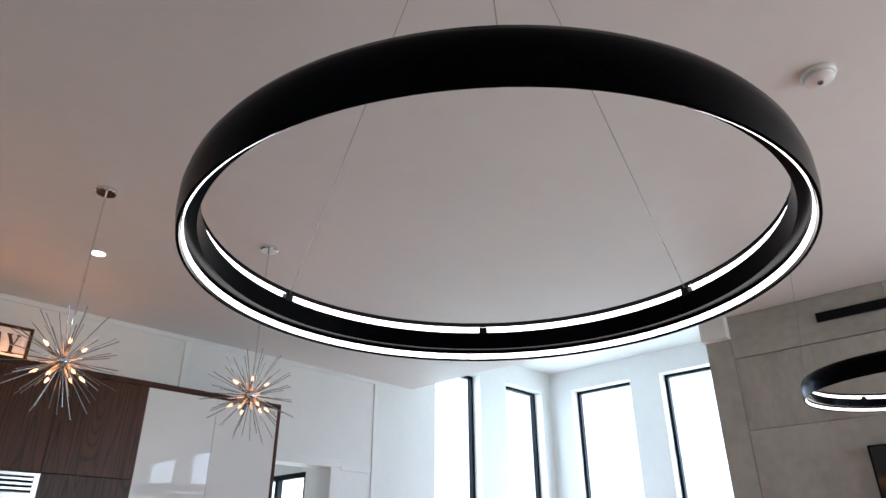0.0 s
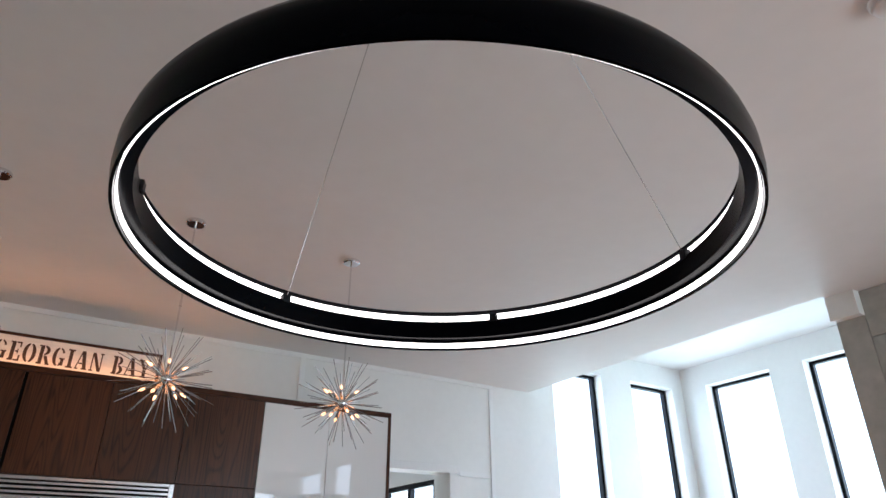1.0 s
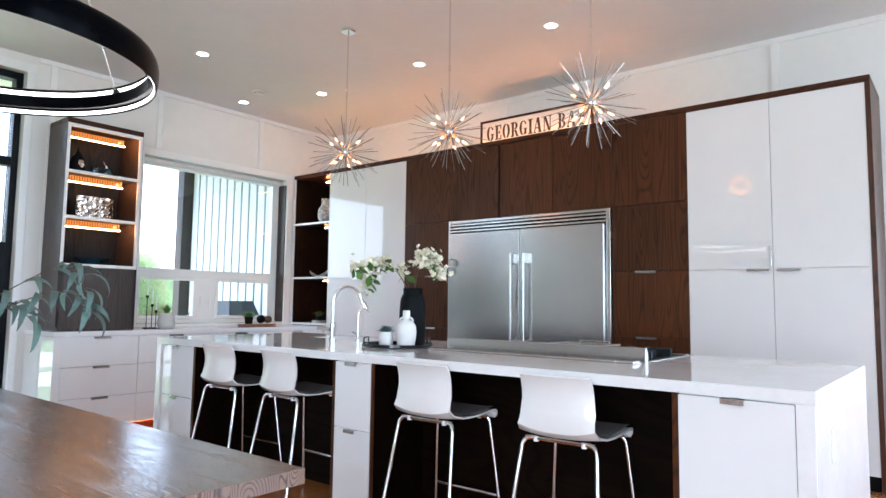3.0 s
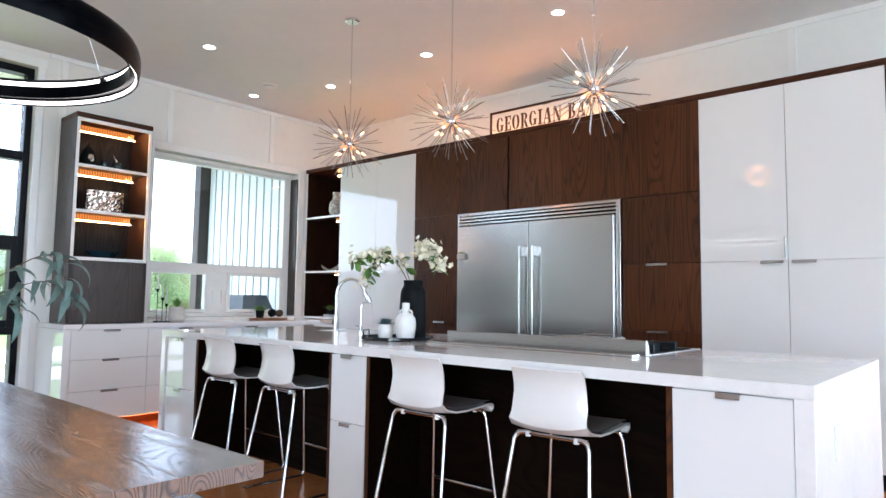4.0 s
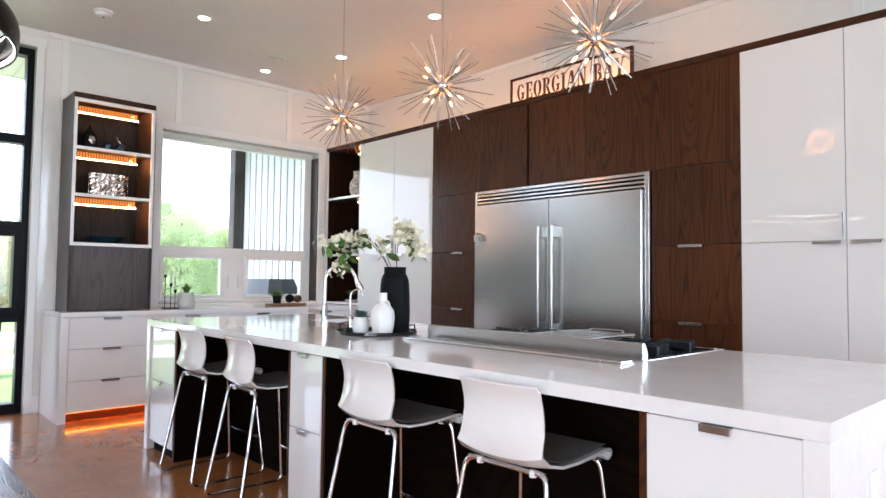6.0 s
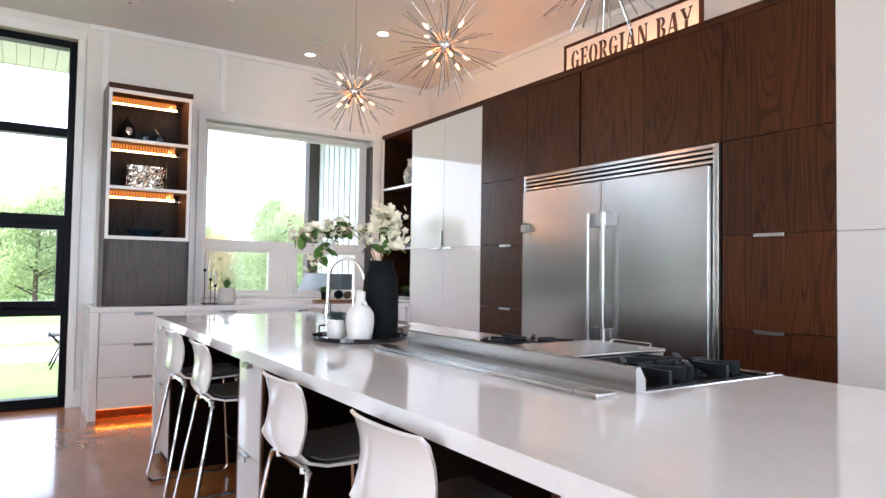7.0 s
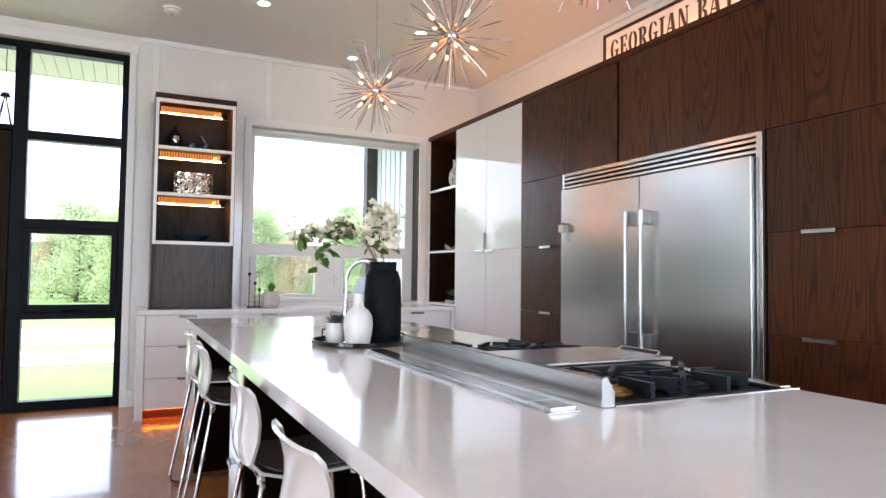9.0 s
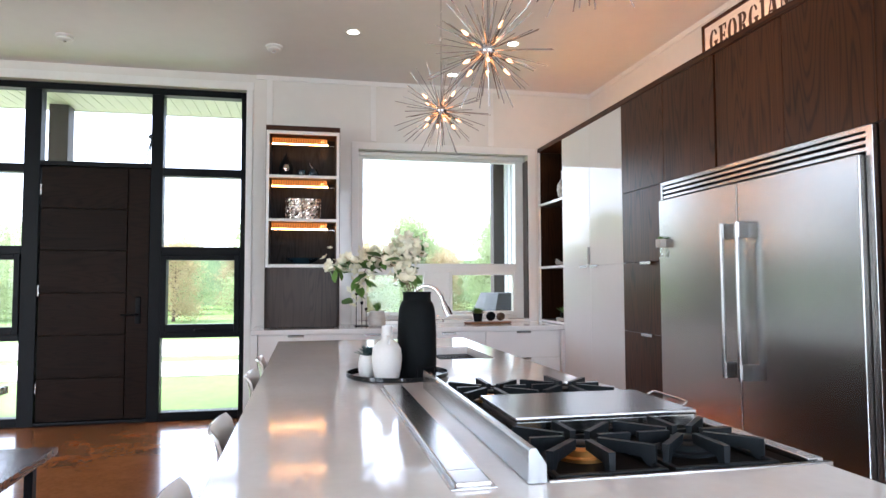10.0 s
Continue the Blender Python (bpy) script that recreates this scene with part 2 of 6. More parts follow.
GRASS = material("lawn", (0.115, 0.205, 0.04), 0.8, vary=0.35, scale=1.5, bump=0.6, bump_scale=40)
GRAVEL = material("pale_gravel_drive", (0.52, 0.50, 0.47), 0.9, vary=0.15, scale=3, bump=0.4, bump_scale=60)


def see_through(m, colour, share):
    """Lets part of the light pass through thin leaves."""
    nt, n = m.node_tree, m.node_tree.nodes
    thin, mix = n.new("ShaderNodeBsdfTranslucent"), n.new("ShaderNodeMixShader")
    thin.inputs["Color"].default_value, mix.inputs[0].default_value = (*colour, 1), share
    nt.links.new(n["Principled BSDF"].outputs[0], mix.inputs[1])
    nt.links.new(thin.outputs[0], mix.inputs[2])
    nt.links.new(mix.outputs[0], n["Material Output"].inputs["Surface"])
    return m


FOLIAGE = see_through(material("tree_foliage", (0.32, 0.39, 0.22), 0.7, vary=0.3, scale=2.0, random_tone=0.2), (0.42, 0.52, 0.26), 0.5)
RUST_FOL = see_through(material("rusty_foliage", (0.42, 0.35, 0.22), 0.7, vary=0.3, scale=2.0, random_tone=0.2), (0.5, 0.40, 0.22), 0.5)
HEDGE = material("far_woodland", (0.26, 0.34, 0.18), 0.8, vary=0.4, scale=1.5)
BARK = material("bark", (0.09, 0.06, 0.045), 0.9, vary=0.4, scale=9, bump=0.5, bump_scale=40)
SOFFIT = material("cream_soffit", (0.62, 0.58, 0.48), 0.5, vary=0.05, scale=4)
SIDING = material("white_board_siding", (0.66, 0.68, 0.71), 0.6, vary=0.05, scale=4, spec=0.2)
BROWNPOST = material("brown_porch_post", (0.035, 0.026, 0.022), 0.6, vary=0.25, scale=9)
COVER = material("grey_grill_cover", (0.045, 0.052, 0.062), 0.55, vary=0.25, scale=6, bump=0.3, bump_scale=20)
BOARDW = wood("acacia_board", (0.12, 0.05, 0.02), (0.30, 0.14, 0.06), 1, 0.4)
SIGNW = material("whitewashed_board", (0.78, 0.75, 0.70), 0.6, vary=0.12, scale=9, stretch=(1, 1, 8))
INK = material("brown_stencil_paint", (0.055, 0.026, 0.015), 0.6, vary=0.25, scale=30)
BLUEGLASS = material("dark_blue_glass", (0.012, 0.03, 0.045), 0.06, vary=0.3, scale=8, coat=0.5)
FACET = material("silver_hammered_metal", (0.75, 0.68, 0.62), 0.16, 1.0, vary=0.15, scale=20, bump=1.0, bump_scale=28)
SPECK = material("speckled_stoneware", (0.66, 0.62, 0.56), 0.45, vary=0.6, scale=30, second=(0.10, 0.06, 0.05))
CONCRETE = material("pale_concrete_pot", (0.55, 0.53, 0.50), 0.7, vary=0.15, scale=20, bump=0.2, bump_scale=90)
SCREEN = material("black_screen", (0.006, 0.006, 0.007), 0.08, vary=0.1, scale=3)
GLASS = pane_glass("window_glass")
CLEAR = pane_glass("clear_glass", (0.95, 0.97, 0.97))
LED = glow("led_diffuser", (1.0, 0.86, 0.74), 2.5)
WARMLED = glow("warm_led_bar", (1.0, 0.45, 0.14), 8.0)
# Emission that stands in for scallops of light beside the display strips.
SCALLOP = glow("amber_scallop_glow", (1.0, 0.27, 0.03), 0.30, 0.02)
SHELFLED = glow("shelf_led_bar", (1.0, 0.42, 0.12), 16.0)
COVELED = glow("cove_led_strip", (1.0, 0.40, 0.14), 10.0)
TOELED = glow("amber_led_strip", (1.0, 0.22, 0.02), 5.0)
BULB = glow("candle_bulb", (1.0, 0.43, 0.16), 2.2)
DOWN = glow("downlight_lens", (1.0, 0.90, 0.78), 6.0)

# ---- mesh helpers ----


def box(x0, x1, y0, y1, z0, z1, bevel=0.0, bm=None):
    bm = bm or bmesh.new()
    made = bmesh.ops.create_cube(bm, size=1.0)["verts"]
    bmesh.ops.transform(bm, matrix=Matrix.Translation(((x0 + x1) / 2, (y0 + y1) / 2, (z0 + z1) / 2)) @ Matrix.Diagonal((x1 - x0, y1 - y0, z1 - z0, 1)), verts=made)
    if bevel:
        edges = list({e for v in made for e in v.link_edges})
        bmesh.ops.bevel(bm, geom=edges, offset=bevel, segments=2, affect="EDGES", profile=0.5)
    return bm


def lathe(profile, at=(0, 0, 0), segments=40, bm=None):
    """Turned body: profile of (radius, height) from bottom to top."""
    bm = bm or bmesh.new()
    rings = []
    for r, z in profile:
        if r < 1e-5:
            rings.append([bm.verts.new((at[0], at[1], at[2] + z))])
        else:
            rings.append([bm.verts.new((at[0] + r * math.cos(2 * math.pi * i / segments), at[1] + r * math.sin(2 * math.pi * i / segments), at[2] + z)) for i in range(segments)])
    for a, b in zip(rings, rings[1:]):
        for i in range(segments):
            j = (i + 1) % segments
            if len(a) == 1 and len(b) == 1:
                continue
            if len(a) == 1:
                bm.faces.new((a[0], b[j], b[i]))
            elif len(b) == 1:
                bm.faces.new((a[i], a[j], b[0]))
            else:
                bm.faces.new((a[i], a[j], b[j], b[i]))
    return bm


def tube(points, radius, segments=10, bm=None, closed=False):
    """Round bar along a line of points; radius a number or one per point."""
    bm = bm or bmesh.new()
    pts = [Vector(p) for p in points]
    count = len(pts)
    rad = radius if isinstance(radius, (list, tuple)) else [radius] * count
    rings, up = [], None
    for i, p in enumerate(pts):
        if closed:
            d = (pts[(i + 1) % count] - pts[i - 1]).normalized()
        else:
            d = (pts[min(i + 1, count - 1)] - pts[max(i - 1, 0)]).normalized()
        if up is None:
            up = d.orthogonal().normalized()
        up = (up - d * up.dot(d)).normalized()
        side = d.cross(up)
        rings.append([bm.verts.new(p + rad[i] * (math.cos(2 * math.pi * k / segments) * up + math.sin(2 * math.pi * k / segments) * side)) for k in range(segments)])
    pairs = list(zip(rings, rings[1:])) + ([(rings[-1], rings[0])] if closed else [])
    for a, b in pairs:
        for k in range(segments):
            bm.faces.new((a[k], a[(k + 1) % segments], b[(k + 1) % segments], b[k]))
    if not closed:
        bm.faces.new(rings[0][::-1])
        bm.faces.new(rings[-1])
    return bm


def rounded(points, radius, steps=5):
    """A line of points with its corners rounded off."""
    pts = [Vector(p) for p in points]
    out = [pts[0]]
    for a, b, c in zip(pts, pts[1:], pts[2:]):
        r1, r2 = min(radius, (a - b).length * 0.48), min(radius, (c - b).length * 0.48)
        p, q = b + (a - b).normalized() * r1, b + (c - b).normalized() * r2
        for i in range(steps + 1):
            t = i / steps
            out.append(p * (1 - t) ** 2 + b * 2 * t * (1 - t) + q * t * t)
    return out + [pts[-1]]


def mesh_of(name, bm, mat, smooth=True):
    bmesh.ops.recalc_face_normals(bm, faces=bm.faces)
    bm.normal_update()
    if smooth:
        area = {f: f.calc_area() for f in bm.faces}
        for e in bm.edges:
            if len(e.link_faces) == 2:
                a, b = (area[f] for f in e.link_faces)
                e.smooth = e.calc_face_angle(0.0) < radians(35) and max(a, b) < 12 * min(a, b) + 1e-9
            else:
                e.smooth = False
        for f in bm.faces:
            f.smooth = any(e.smooth for e in f.edges)
    me = bpy.data.meshes.new(name)
    bm.to_mesh(me)
    bm.free()
    me.materials.append(mat)
    return me


def origin(ob):
    while ob.parent:
        ob = ob.parent
    return ob.location


def part(name, bm, mat, parent, label="", smooth=True):
    """One mesh object, given in world places, under a thing or a part."""
    bmesh.ops.translate(bm, verts=bm.verts, vec=-Vector(origin(parent)))
    ob = new(name, mesh_of(name, bm, mat, smooth))
    ob.parent = parent
    return tagged(ob, label)


def thing(name, at, label, category, group="", kind=""):
    ob = new(name)
    ob.location, ob.empty_display_size = at, 0.1
    return tagged(ob, label, category, group, kind)


def structure(name, bm, mat, label="", smooth=False):
    return tagged(new(name, mesh_of(name, bm, mat, smooth)), label or name.replace("_", " "), "structure", "", "structure")


def solid(name, bm, mat, label, category, group="", smooth=True):
    return tagged(new(name, mesh_of(name, bm, mat, smooth)), label, category, group)


# ---- large structure ----
CEIL_Z, WEST, BACK, SOUTH, EAST = 3.38, -4.18, 6.45, -3.5, 4.29
BAY_X, BAY_Z = 7.13, 4.11
structure("floor", box(WEST - 0.3, BAY_X + 0.3, SOUTH - 0.3, BACK + 0.3, -0.2, 0.0), CORK, "glossy orange-brown cork floor")


def wall_with_holes(name, axis, at, thick, lo, hi, z0, z1, holes, mat, label):
    """A wall across x (axis 0) or along x (axis 1) with rectangular openings (lo, hi, z0, z1)."""
    bm = bmesh.new()

    def piece(a0, a1, b0, b1):
        if a1 - a0 < 1e-4 or b1 - b0 < 1e-4:
            return
        if axis == 0:
            box(min(at, at + thick), max(at, at + thick), a0, a1, b0, b1, bm=bm)
        else:
            box(a0, a1, min(at, at + thick), max(at, at + thick), b0, b1, bm=bm)
    pos = lo
    for h0, h1, g0, g1 in sorted(holes):
        piece(pos, h0, z0, z1)
        piece(h0, h1, z0, g0)
        piece(h0, h1, g1, z1)
        pos = h1
    piece(pos, hi, z0, z1)
    return structure(name, bm, mat, label)


DOOR_HOLE = (0.03, 2.81, 0.0, 3.22)
KITCHEN_HOLE = (3.91, 5.72, 0.93, 2.68)
wall_with_holes("wall_west", 0, WEST, -0.3, SOUTH - 0.3, BACK + 0.3, 0, CEIL_Z, [DOOR_HOLE, KITCHEN_HOLE], PANEL, "white satin panelled wall with entrance and window")
BACKDOOR = (2.16, 2.97, 0.0, 2.35)
BAY_A = [(4.56, 5.45, 0.35, 3.80), (6.02, 6.90, 0.35, 3.80)]
wall_with_holes("wall_north", 1, BACK, 0.22, WEST, BAY_X + 0.25, 0, BAY_Z, [BACKDOOR] + BAY_A, WALL, "white painted back wall")
BAY_B = [(3.80, 4.60, 0.35, 3.80), (5.06, 6.05, 0.35, 3.80)]
wall_with_holes("wall_bay", 0, BAY_X, 0.25, 2.5, BACK, 0, BAY_Z, BAY_B, WALL, "white bay wall with tall windows")
wall_with_holes("wall_bay_south", 1, 2.77, -0.22, EAST + 0.22, BAY_X, 0, BAY_Z, [], WALL, "white bay return wall")
EAST_HOLES = [(-2.9, -1.5, 0.3, 3.3), (-1.1, -0.1, 0.3, 3.3)]
wall_with_holes("wall_east", 0, EAST + 0.02, 0.2, SOUTH, 2.77, 0, CEIL_Z, EAST_HOLES, WALL, "white wall behind stone tiles")
# Opening out of sight, added so the south fill has a window.
SOUTH_HOLES = [(2.2, 4.1, 0.3, 3.0)]
wall_with_holes("wall_south", 1, SOUTH, -0.25, WEST, EAST + 0.22, 0, CEIL_Z, SOUTH_HOLES, WALL, "white south wall with an added unseen window")
structure("ceiling", box(WEST - 0.3, 4.15, SOUTH - 0.25, BACK, CEIL_Z, CEIL_Z + 0.2), CEIL, "smooth white ceiling")
structure("ceiling_east", box(4.15, EAST + 0.22, SOUTH - 0.25, 2.77, CEIL_Z, CEIL_Z + 0.2), CEIL, "smooth white ceiling")
structure("ceiling_bay", box(4.15, BAY_X + 0.25, 2.5, BACK + 0.22, BAY_Z, BAY_Z + 0.15), CEIL, "raised white bay ceiling")
structure("wall_bay_riser", box(4.09, 4.15, 2.5, BACK, CEIL_Z + 0.2, BAY_Z), WALL, "white riser of the raised ceiling")
structure("wall_bay_riser_south", box(4.15, EAST + 0.25, 2.5, 2.77, CEIL_Z + 0.2, BAY_Z), WALL, "white riser of the raised ceiling")
structure("beam_end", box(4.20, EAST + 0.02, 2.55, 2.775, 3.18, CEIL_Z), WALL, "white boxed beam end over the tiles")

# trims, battens and baseboards
for y in (3.03, 4.06, 5.31):
    structure("trim_batten", box(WEST, WEST + 0.012, y - 0.028, y + 0.028, 2.76 if y > 3.5 else 0.14, 3.34), TRIM, "white vertical wall batten")
structure("trim_crown_west", box(WEST, WEST + 0.016, 2.90, BACK, 3.335, CEIL_Z), TRIM, "white cornice strip")
structure("trim_crown_north", box(WEST + 0.016, 3.59, BACK - 0.016, BACK, 3.335, CEIL_Z), TRIM, "white cornice strip")
for x in (-1.40, 1.22, 3.565):
    structure("trim_batten_north", box(x - 0.028, x + 0.028, BACK - 0.012, BACK, 0.14 if x > 3 else 2.76, 3.335), TRIM, "white vertical wall batten")
structure("trim_rail_north", box(3.11, 3.53, BACK - 0.012, BACK, 2.33, 2.38), TRIM, "white horizontal wall rail")
structure("trim_rail_door", box(1.93, 2.07, BACK - 0.012, BACK, 2.33, 2.38), TRIM, "white horizontal wall rail")
structure("baseboard_west", box(WEST, WEST + 0.018, 2.87, 2.925, 0, 0.15, 0.003), TRIM, "white baseboard")
structure("baseboard_north", box(3.11, BAY_X, BACK - 0.018, BACK, 0, 0.15, 0.003), TRIM, "white baseboard")
structure("baseboard_north_side", box(1.93, 2.07, BACK - 0.018, BACK, 0, 0.15, 0.003), TRIM, "white baseboard")
# casing round the back doorway
for x0, x1, z0, z1 in ((2.07, 2.16, 0, 2.35), (2.97, 3.10, 0, 2.35), (2.07, 3.10, 2.35, 2.43)):
    structure("trim_door_casing", box(x0, x1, BACK - 0.022, BACK, z0, z1, 0.004), TRIM, "white door casing")
# casing round the kitchen window
for y0, y1, z0, z1 in ((3.84, 3.91, 0.90, 2.68), (5.72, 5.80, 0.90, 2.68), (3.84, 5.80, 2.68, 2.75)):
    structure("trim_window_casing", box(WEST, WEST + 0.02, y0, y1, z0, z1, 0.003), TRIM, "white window casing")

# ---- windows ----


def bar(bm, x0, x1, y0, y1, z0, z1, bevel=0.004):
    return box(x0, x1, y0, y1, z0, z1, bevel, bm)


def pane(parent, bm, mat=None):
    ob = part("pane", bm, mat or GLASS, parent, "clear window glass", False)
    ob.visible_shadow = False
    return ob


def window_thing(name, at, label):
    return thing(name, at, label, "window", "", "structure")


# kitchen window: one wide fixed light over two casements
GX = -4.36
win = window_thing("window_1", (GX, 4.8, 0.93), "white-framed kitchen window over the counter")
for y0, y1, z0, z1, n in ((3.91, 3.97, 0.93, 2.68, "jamb"), (5.62, 5.72, 0.93, 2.68, "jamb"), (3.97, 5.62, 2.61, 2.68, "head"), (3.97, 5.62, 0.93, 0.97, "sill"), (3.97, 5.62, 1.42, 1.515, "transom"), (4.64, 4.88, 0.97, 1.42, "mullion")):
    part(n, box(GX - 0.03, GX + 0.04, y0, y1, z0, z1, 0.004), VINYL, win)
for y0, y1 in ((3.97, 4.64), (4.88, 5.62)):
    bm = bmesh.new()
    for a in ((y0, y0 + 0.035, 0.975, 1.43), (y1 - 0.035, y1, 0.975, 1.43), (y0 + 0.035, y1 - 0.035, 0.975, 1.01), (y0 + 0.035, y1 - 0.035, 1.395, 1.43)):
        bar(bm, GX - 0.015, GX + 0.05, *a)
    sash = part("sash", bm, VINYL, win)
    part("crank", tube(rounded([(GX + 0.05, (y0 + y1) / 2 - 0.06, 0.985), (GX + 0.085, (y0 + y1) / 2 - 0.05, 0.985), (GX + 0.09, (y0 + y1) / 2 + 0.06, 0.983)], 0.01), 0.007), VINYL, sash)
    pane(win, box(GX - 0.004, GX + 0.004, y0 + 0.03, y1 - 0.03, 1.0, 1.40))
for y in (4.70, 4.82):
    part("latch", box(GX + 0.04, GX + 0.062, y - 0.012, y + 0.012, 1.08, 1.22, 0.005), VINYL, win)
pane(win, box(GX - 0.004, GX + 0.004, 3.97, 5.62, 1.515, 2.61))
part("blind_rail", box(GX + 0.05, GX + 0.09, 3.92, 5.705, 2.635, 2.675, 0.008), VINYL, win, "pale roller blind cassette")
structure("trim_window_reveal", box(-4.32, WEST - 0.001, 5.708, 5.719, 0.935, 2.62), GREYED, "dark stained window reveal panel")

# entrance: black frame with door, transom and sidelights
FX0, FX1 = -4.38, -4.26
front = window_thing("window_2", (-4.32, 1.4, 0), "black-framed entrance glazing with sidelights")
for y0, y1, z0, z1, n in ((0.03, 0.10, 0, 3.22, "jamb"), (2.755, 2.81, 0, 3.22, "jamb"), (0.81, 0.95, 0, 3.155, "mullion"), (1.92, 2.03, 0, 3.155, "mullion"), (0.10, 2.755, 3.155, 3.22, "head"), (0.95, 1.92, 2.43, 2.475, "transom"), (0.95, 1.92, 0, 0.035, "threshold")):
    part(n, box(FX0, FX1, y0, y1, z0, z1, 0.004), FRAME, front)
for y0, y1 in ((0.10, 0.81), (2.03, 2.755)):
    for z0, z1, n in ((0, 0.085, "sill"), (2.36, 2.44, "transom"), (1.59, 1.67, "transom"), (0.79, 0.85, "transom")):
        part(n, box(FX0, FX1, y0, y1, z0, z1, 0.004), FRAME, front)
    bm = bmesh.new()
    for a in ((y0, y0 + 0.05, 0.85, 1.59), (y1 - 0.05, y1, 0.85, 1.59), (y0 + 0.05, y1 - 0.05, 0.85, 0.92), (y0 + 0.05, y1 - 0.05, 1.54, 1.59)):
        bar(bm, FX0 + 0.02, FX1 + 0.02, *a)
    sash = part("sash", bm, FRAME, front)
    ym = (y0 + y1) / 2
    part("crank", tube(rounded([(FX1 + 0.02, ym - 0.05, 0.865), (FX1 + 0.06, ym - 0.03, 0.865), (FX1 + 0.06, ym + 0.05, 0.88)], 0.015), 0.009), BLACKM, sash)
    for z0, z1 in ((0.085, 0.79), (0.92, 1.54), (1.67, 2.36), (2.44, 3.155)):
        pane(front, box(-4.325, -4.317, y0 + 0.002, y1 - 0.002, z0, z1))
pane(front, box(-4.325, -4.317, 0.95, 1.92, 2.475, 3.155))

door = thing("door_1", (-4.32, 1.45, 0), "dark-stained plank entrance door, closed", "door", "", "structure")
part("core", box(-4.35, -4.305, 0.955, 1.915, 0.037, 2.428), DOORWOOD, door)
for i in range(6):
    z0 = 0.04 + i * 0.398
    part("plank", box(-4.305, -4.285, 0.958, 1.713, z0, z0 + 0.390, 0.004), DOORWOOD, door)
part("stile", box(-4.305, -4.285, 1.721, 1.913, 0.04, 2.426, 0.004), DOORWOOD, door)
part("escutcheon", box(-4.285, -4.27, 1.80, 1.85, 0.93, 1.19, 0.008), BLACKM, door, "black lock plate")
part("handle", tube(rounded([(-4.27, 1.825, 1.02), (-4.22, 1.825, 1.02), (-4.215, 1.69, 1.02)], 0.02), 0.010), BLACKM, door, "black lever handle")
for z in (0.35, 1.25, 2.2):
    part("hinge", tube([(-4.275, 0.96, z - 0.05), (-4.275, 0.96, z + 0.05)], 0.009), NICKEL, door)
structure("trim_entrance_head", box(WEST, WEST + 0.018, -0.06, 2.88, 3.22, 3.30, 0.003), TRIM, "white entrance head casing")
structure("trim_entrance_side", box(WEST, WEST + 0.018, 2.81, 2.87, 0.0, 3.22, 0.003), TRIM, "white entrance side casing")

# bay windows
for i, (lo, hi, z0, z1) in enumerate(BAY_A):
    w = window_thing("window_%d" % (3 + i), ((lo + hi) / 2, BACK + 0.17, z0), "tall narrow black-framed window")
    for a in ((lo, lo + 0.03, z0, z1), (hi - 0.045, hi, z0, z1), (lo + 0.03, hi - 0.045, z0, z0 + 0.04), (lo + 0.03, hi - 0.045, z1 - 0.04, z1)):
        part("frame", box(a[0], a[1], BACK + 0.13, BACK + 0.2, a[2], a[3], 0.004), FRAME, w)
    pane(w, box(lo + 0.03, hi - 0.045, BACK + 0.16, BACK + 0.168, z0 + 0.04, z1 - 0.04))
for i, (lo, hi, z0, z1) in enumerate(BAY_B):
    w = window_thing("window_%d" % (5 + i), (BAY_X + 0.19, (lo + hi) / 2, z0), "tall narrow black-framed window")
    for a in ((lo, lo + 0.03, z0, z1), (hi - 0.045, hi, z0, z1), (lo + 0.03, hi - 0.045, z0, z0 + 0.04), (lo + 0.03, hi - 0.045, z1 - 0.04, z1)):
        part("frame", box(BAY_X + 0.15, BAY_X + 0.22, a[0], a[1], a[2], a[3], 0.004), FRAME, w)
    pane(w, box(BAY_X + 0.18, BAY_X + 0.188, lo + 0.03, hi - 0.045, z0 + 0.04, z1 - 0.04))
for i, (lo, hi, z0, z1) in enumerate(SOUTH_HOLES):
    w = window_thing("window_%d" % (7 + i), ((lo + hi) / 2, SOUTH - 0.18, z0), "black-framed south window, added unseen for fill light")
    for a in ((lo, lo + 0.05, z0, z1), (hi - 0.05, hi, z0, z1), (lo + 0.05, hi - 0.05, z0, z0 + 0.05), (lo + 0.05, hi - 0.05, z1 - 0.05, z1)):
        part("frame", box(a[0], a[1], SOUTH - 0.2, SOUTH - 0.13, a[2], a[3], 0.004), FRAME, w)
for i, (lo, hi, z0, z1) in enumerate(EAST_HOLES):
    w = window_thing("window_%d" % (10 + i), (EAST + 0.17, (lo + hi) / 2, z0), "tall black-framed east window")
    for a in ((lo, lo + 0.05, z0, z1), (hi - 0.05, hi, z0, z1), (lo + 0.05, hi - 0.05, z0, z0 + 0.05), (lo + 0.05, hi - 0.05, z1 - 0.05, z1)):
        part("frame", box(EAST + 0.14, EAST + 0.2, *a, 0.004), FRAME, w)

# room behind the back doorway
structure("floor_back_room", box(1.2, 4.1, BACK + 0.22, 10.9, -0.2, -0.002), CORK, "cork floor of the back room")
structure("ceiling_back_room", box(1.2, 4.1, BACK + 0.22, 10.9, 3.4, 3.5), CEIL, "white ceiling of the back room")
structure("wall_back_room_west", box(1.1, 1.2, BACK + 0.22, 10.9, 0, 3.5), WALL, "white back room wall")
structure("wall_back_room_north", box(1.1, 4.1, 10.75, 10.9, 0, 3.5), WALL, "white back room wall")
wall_with_holes("wall_back_room_east", 0, 3.95, 0.15, BACK + 0.22, 10.75, 0, 3.5, [(8.3, 10.45, 0.2, 2.55)], WALL, "white back room wall with window")
w = window_thing("window_9", (4.02, 9.4, 0.2), "black-framed back room window")
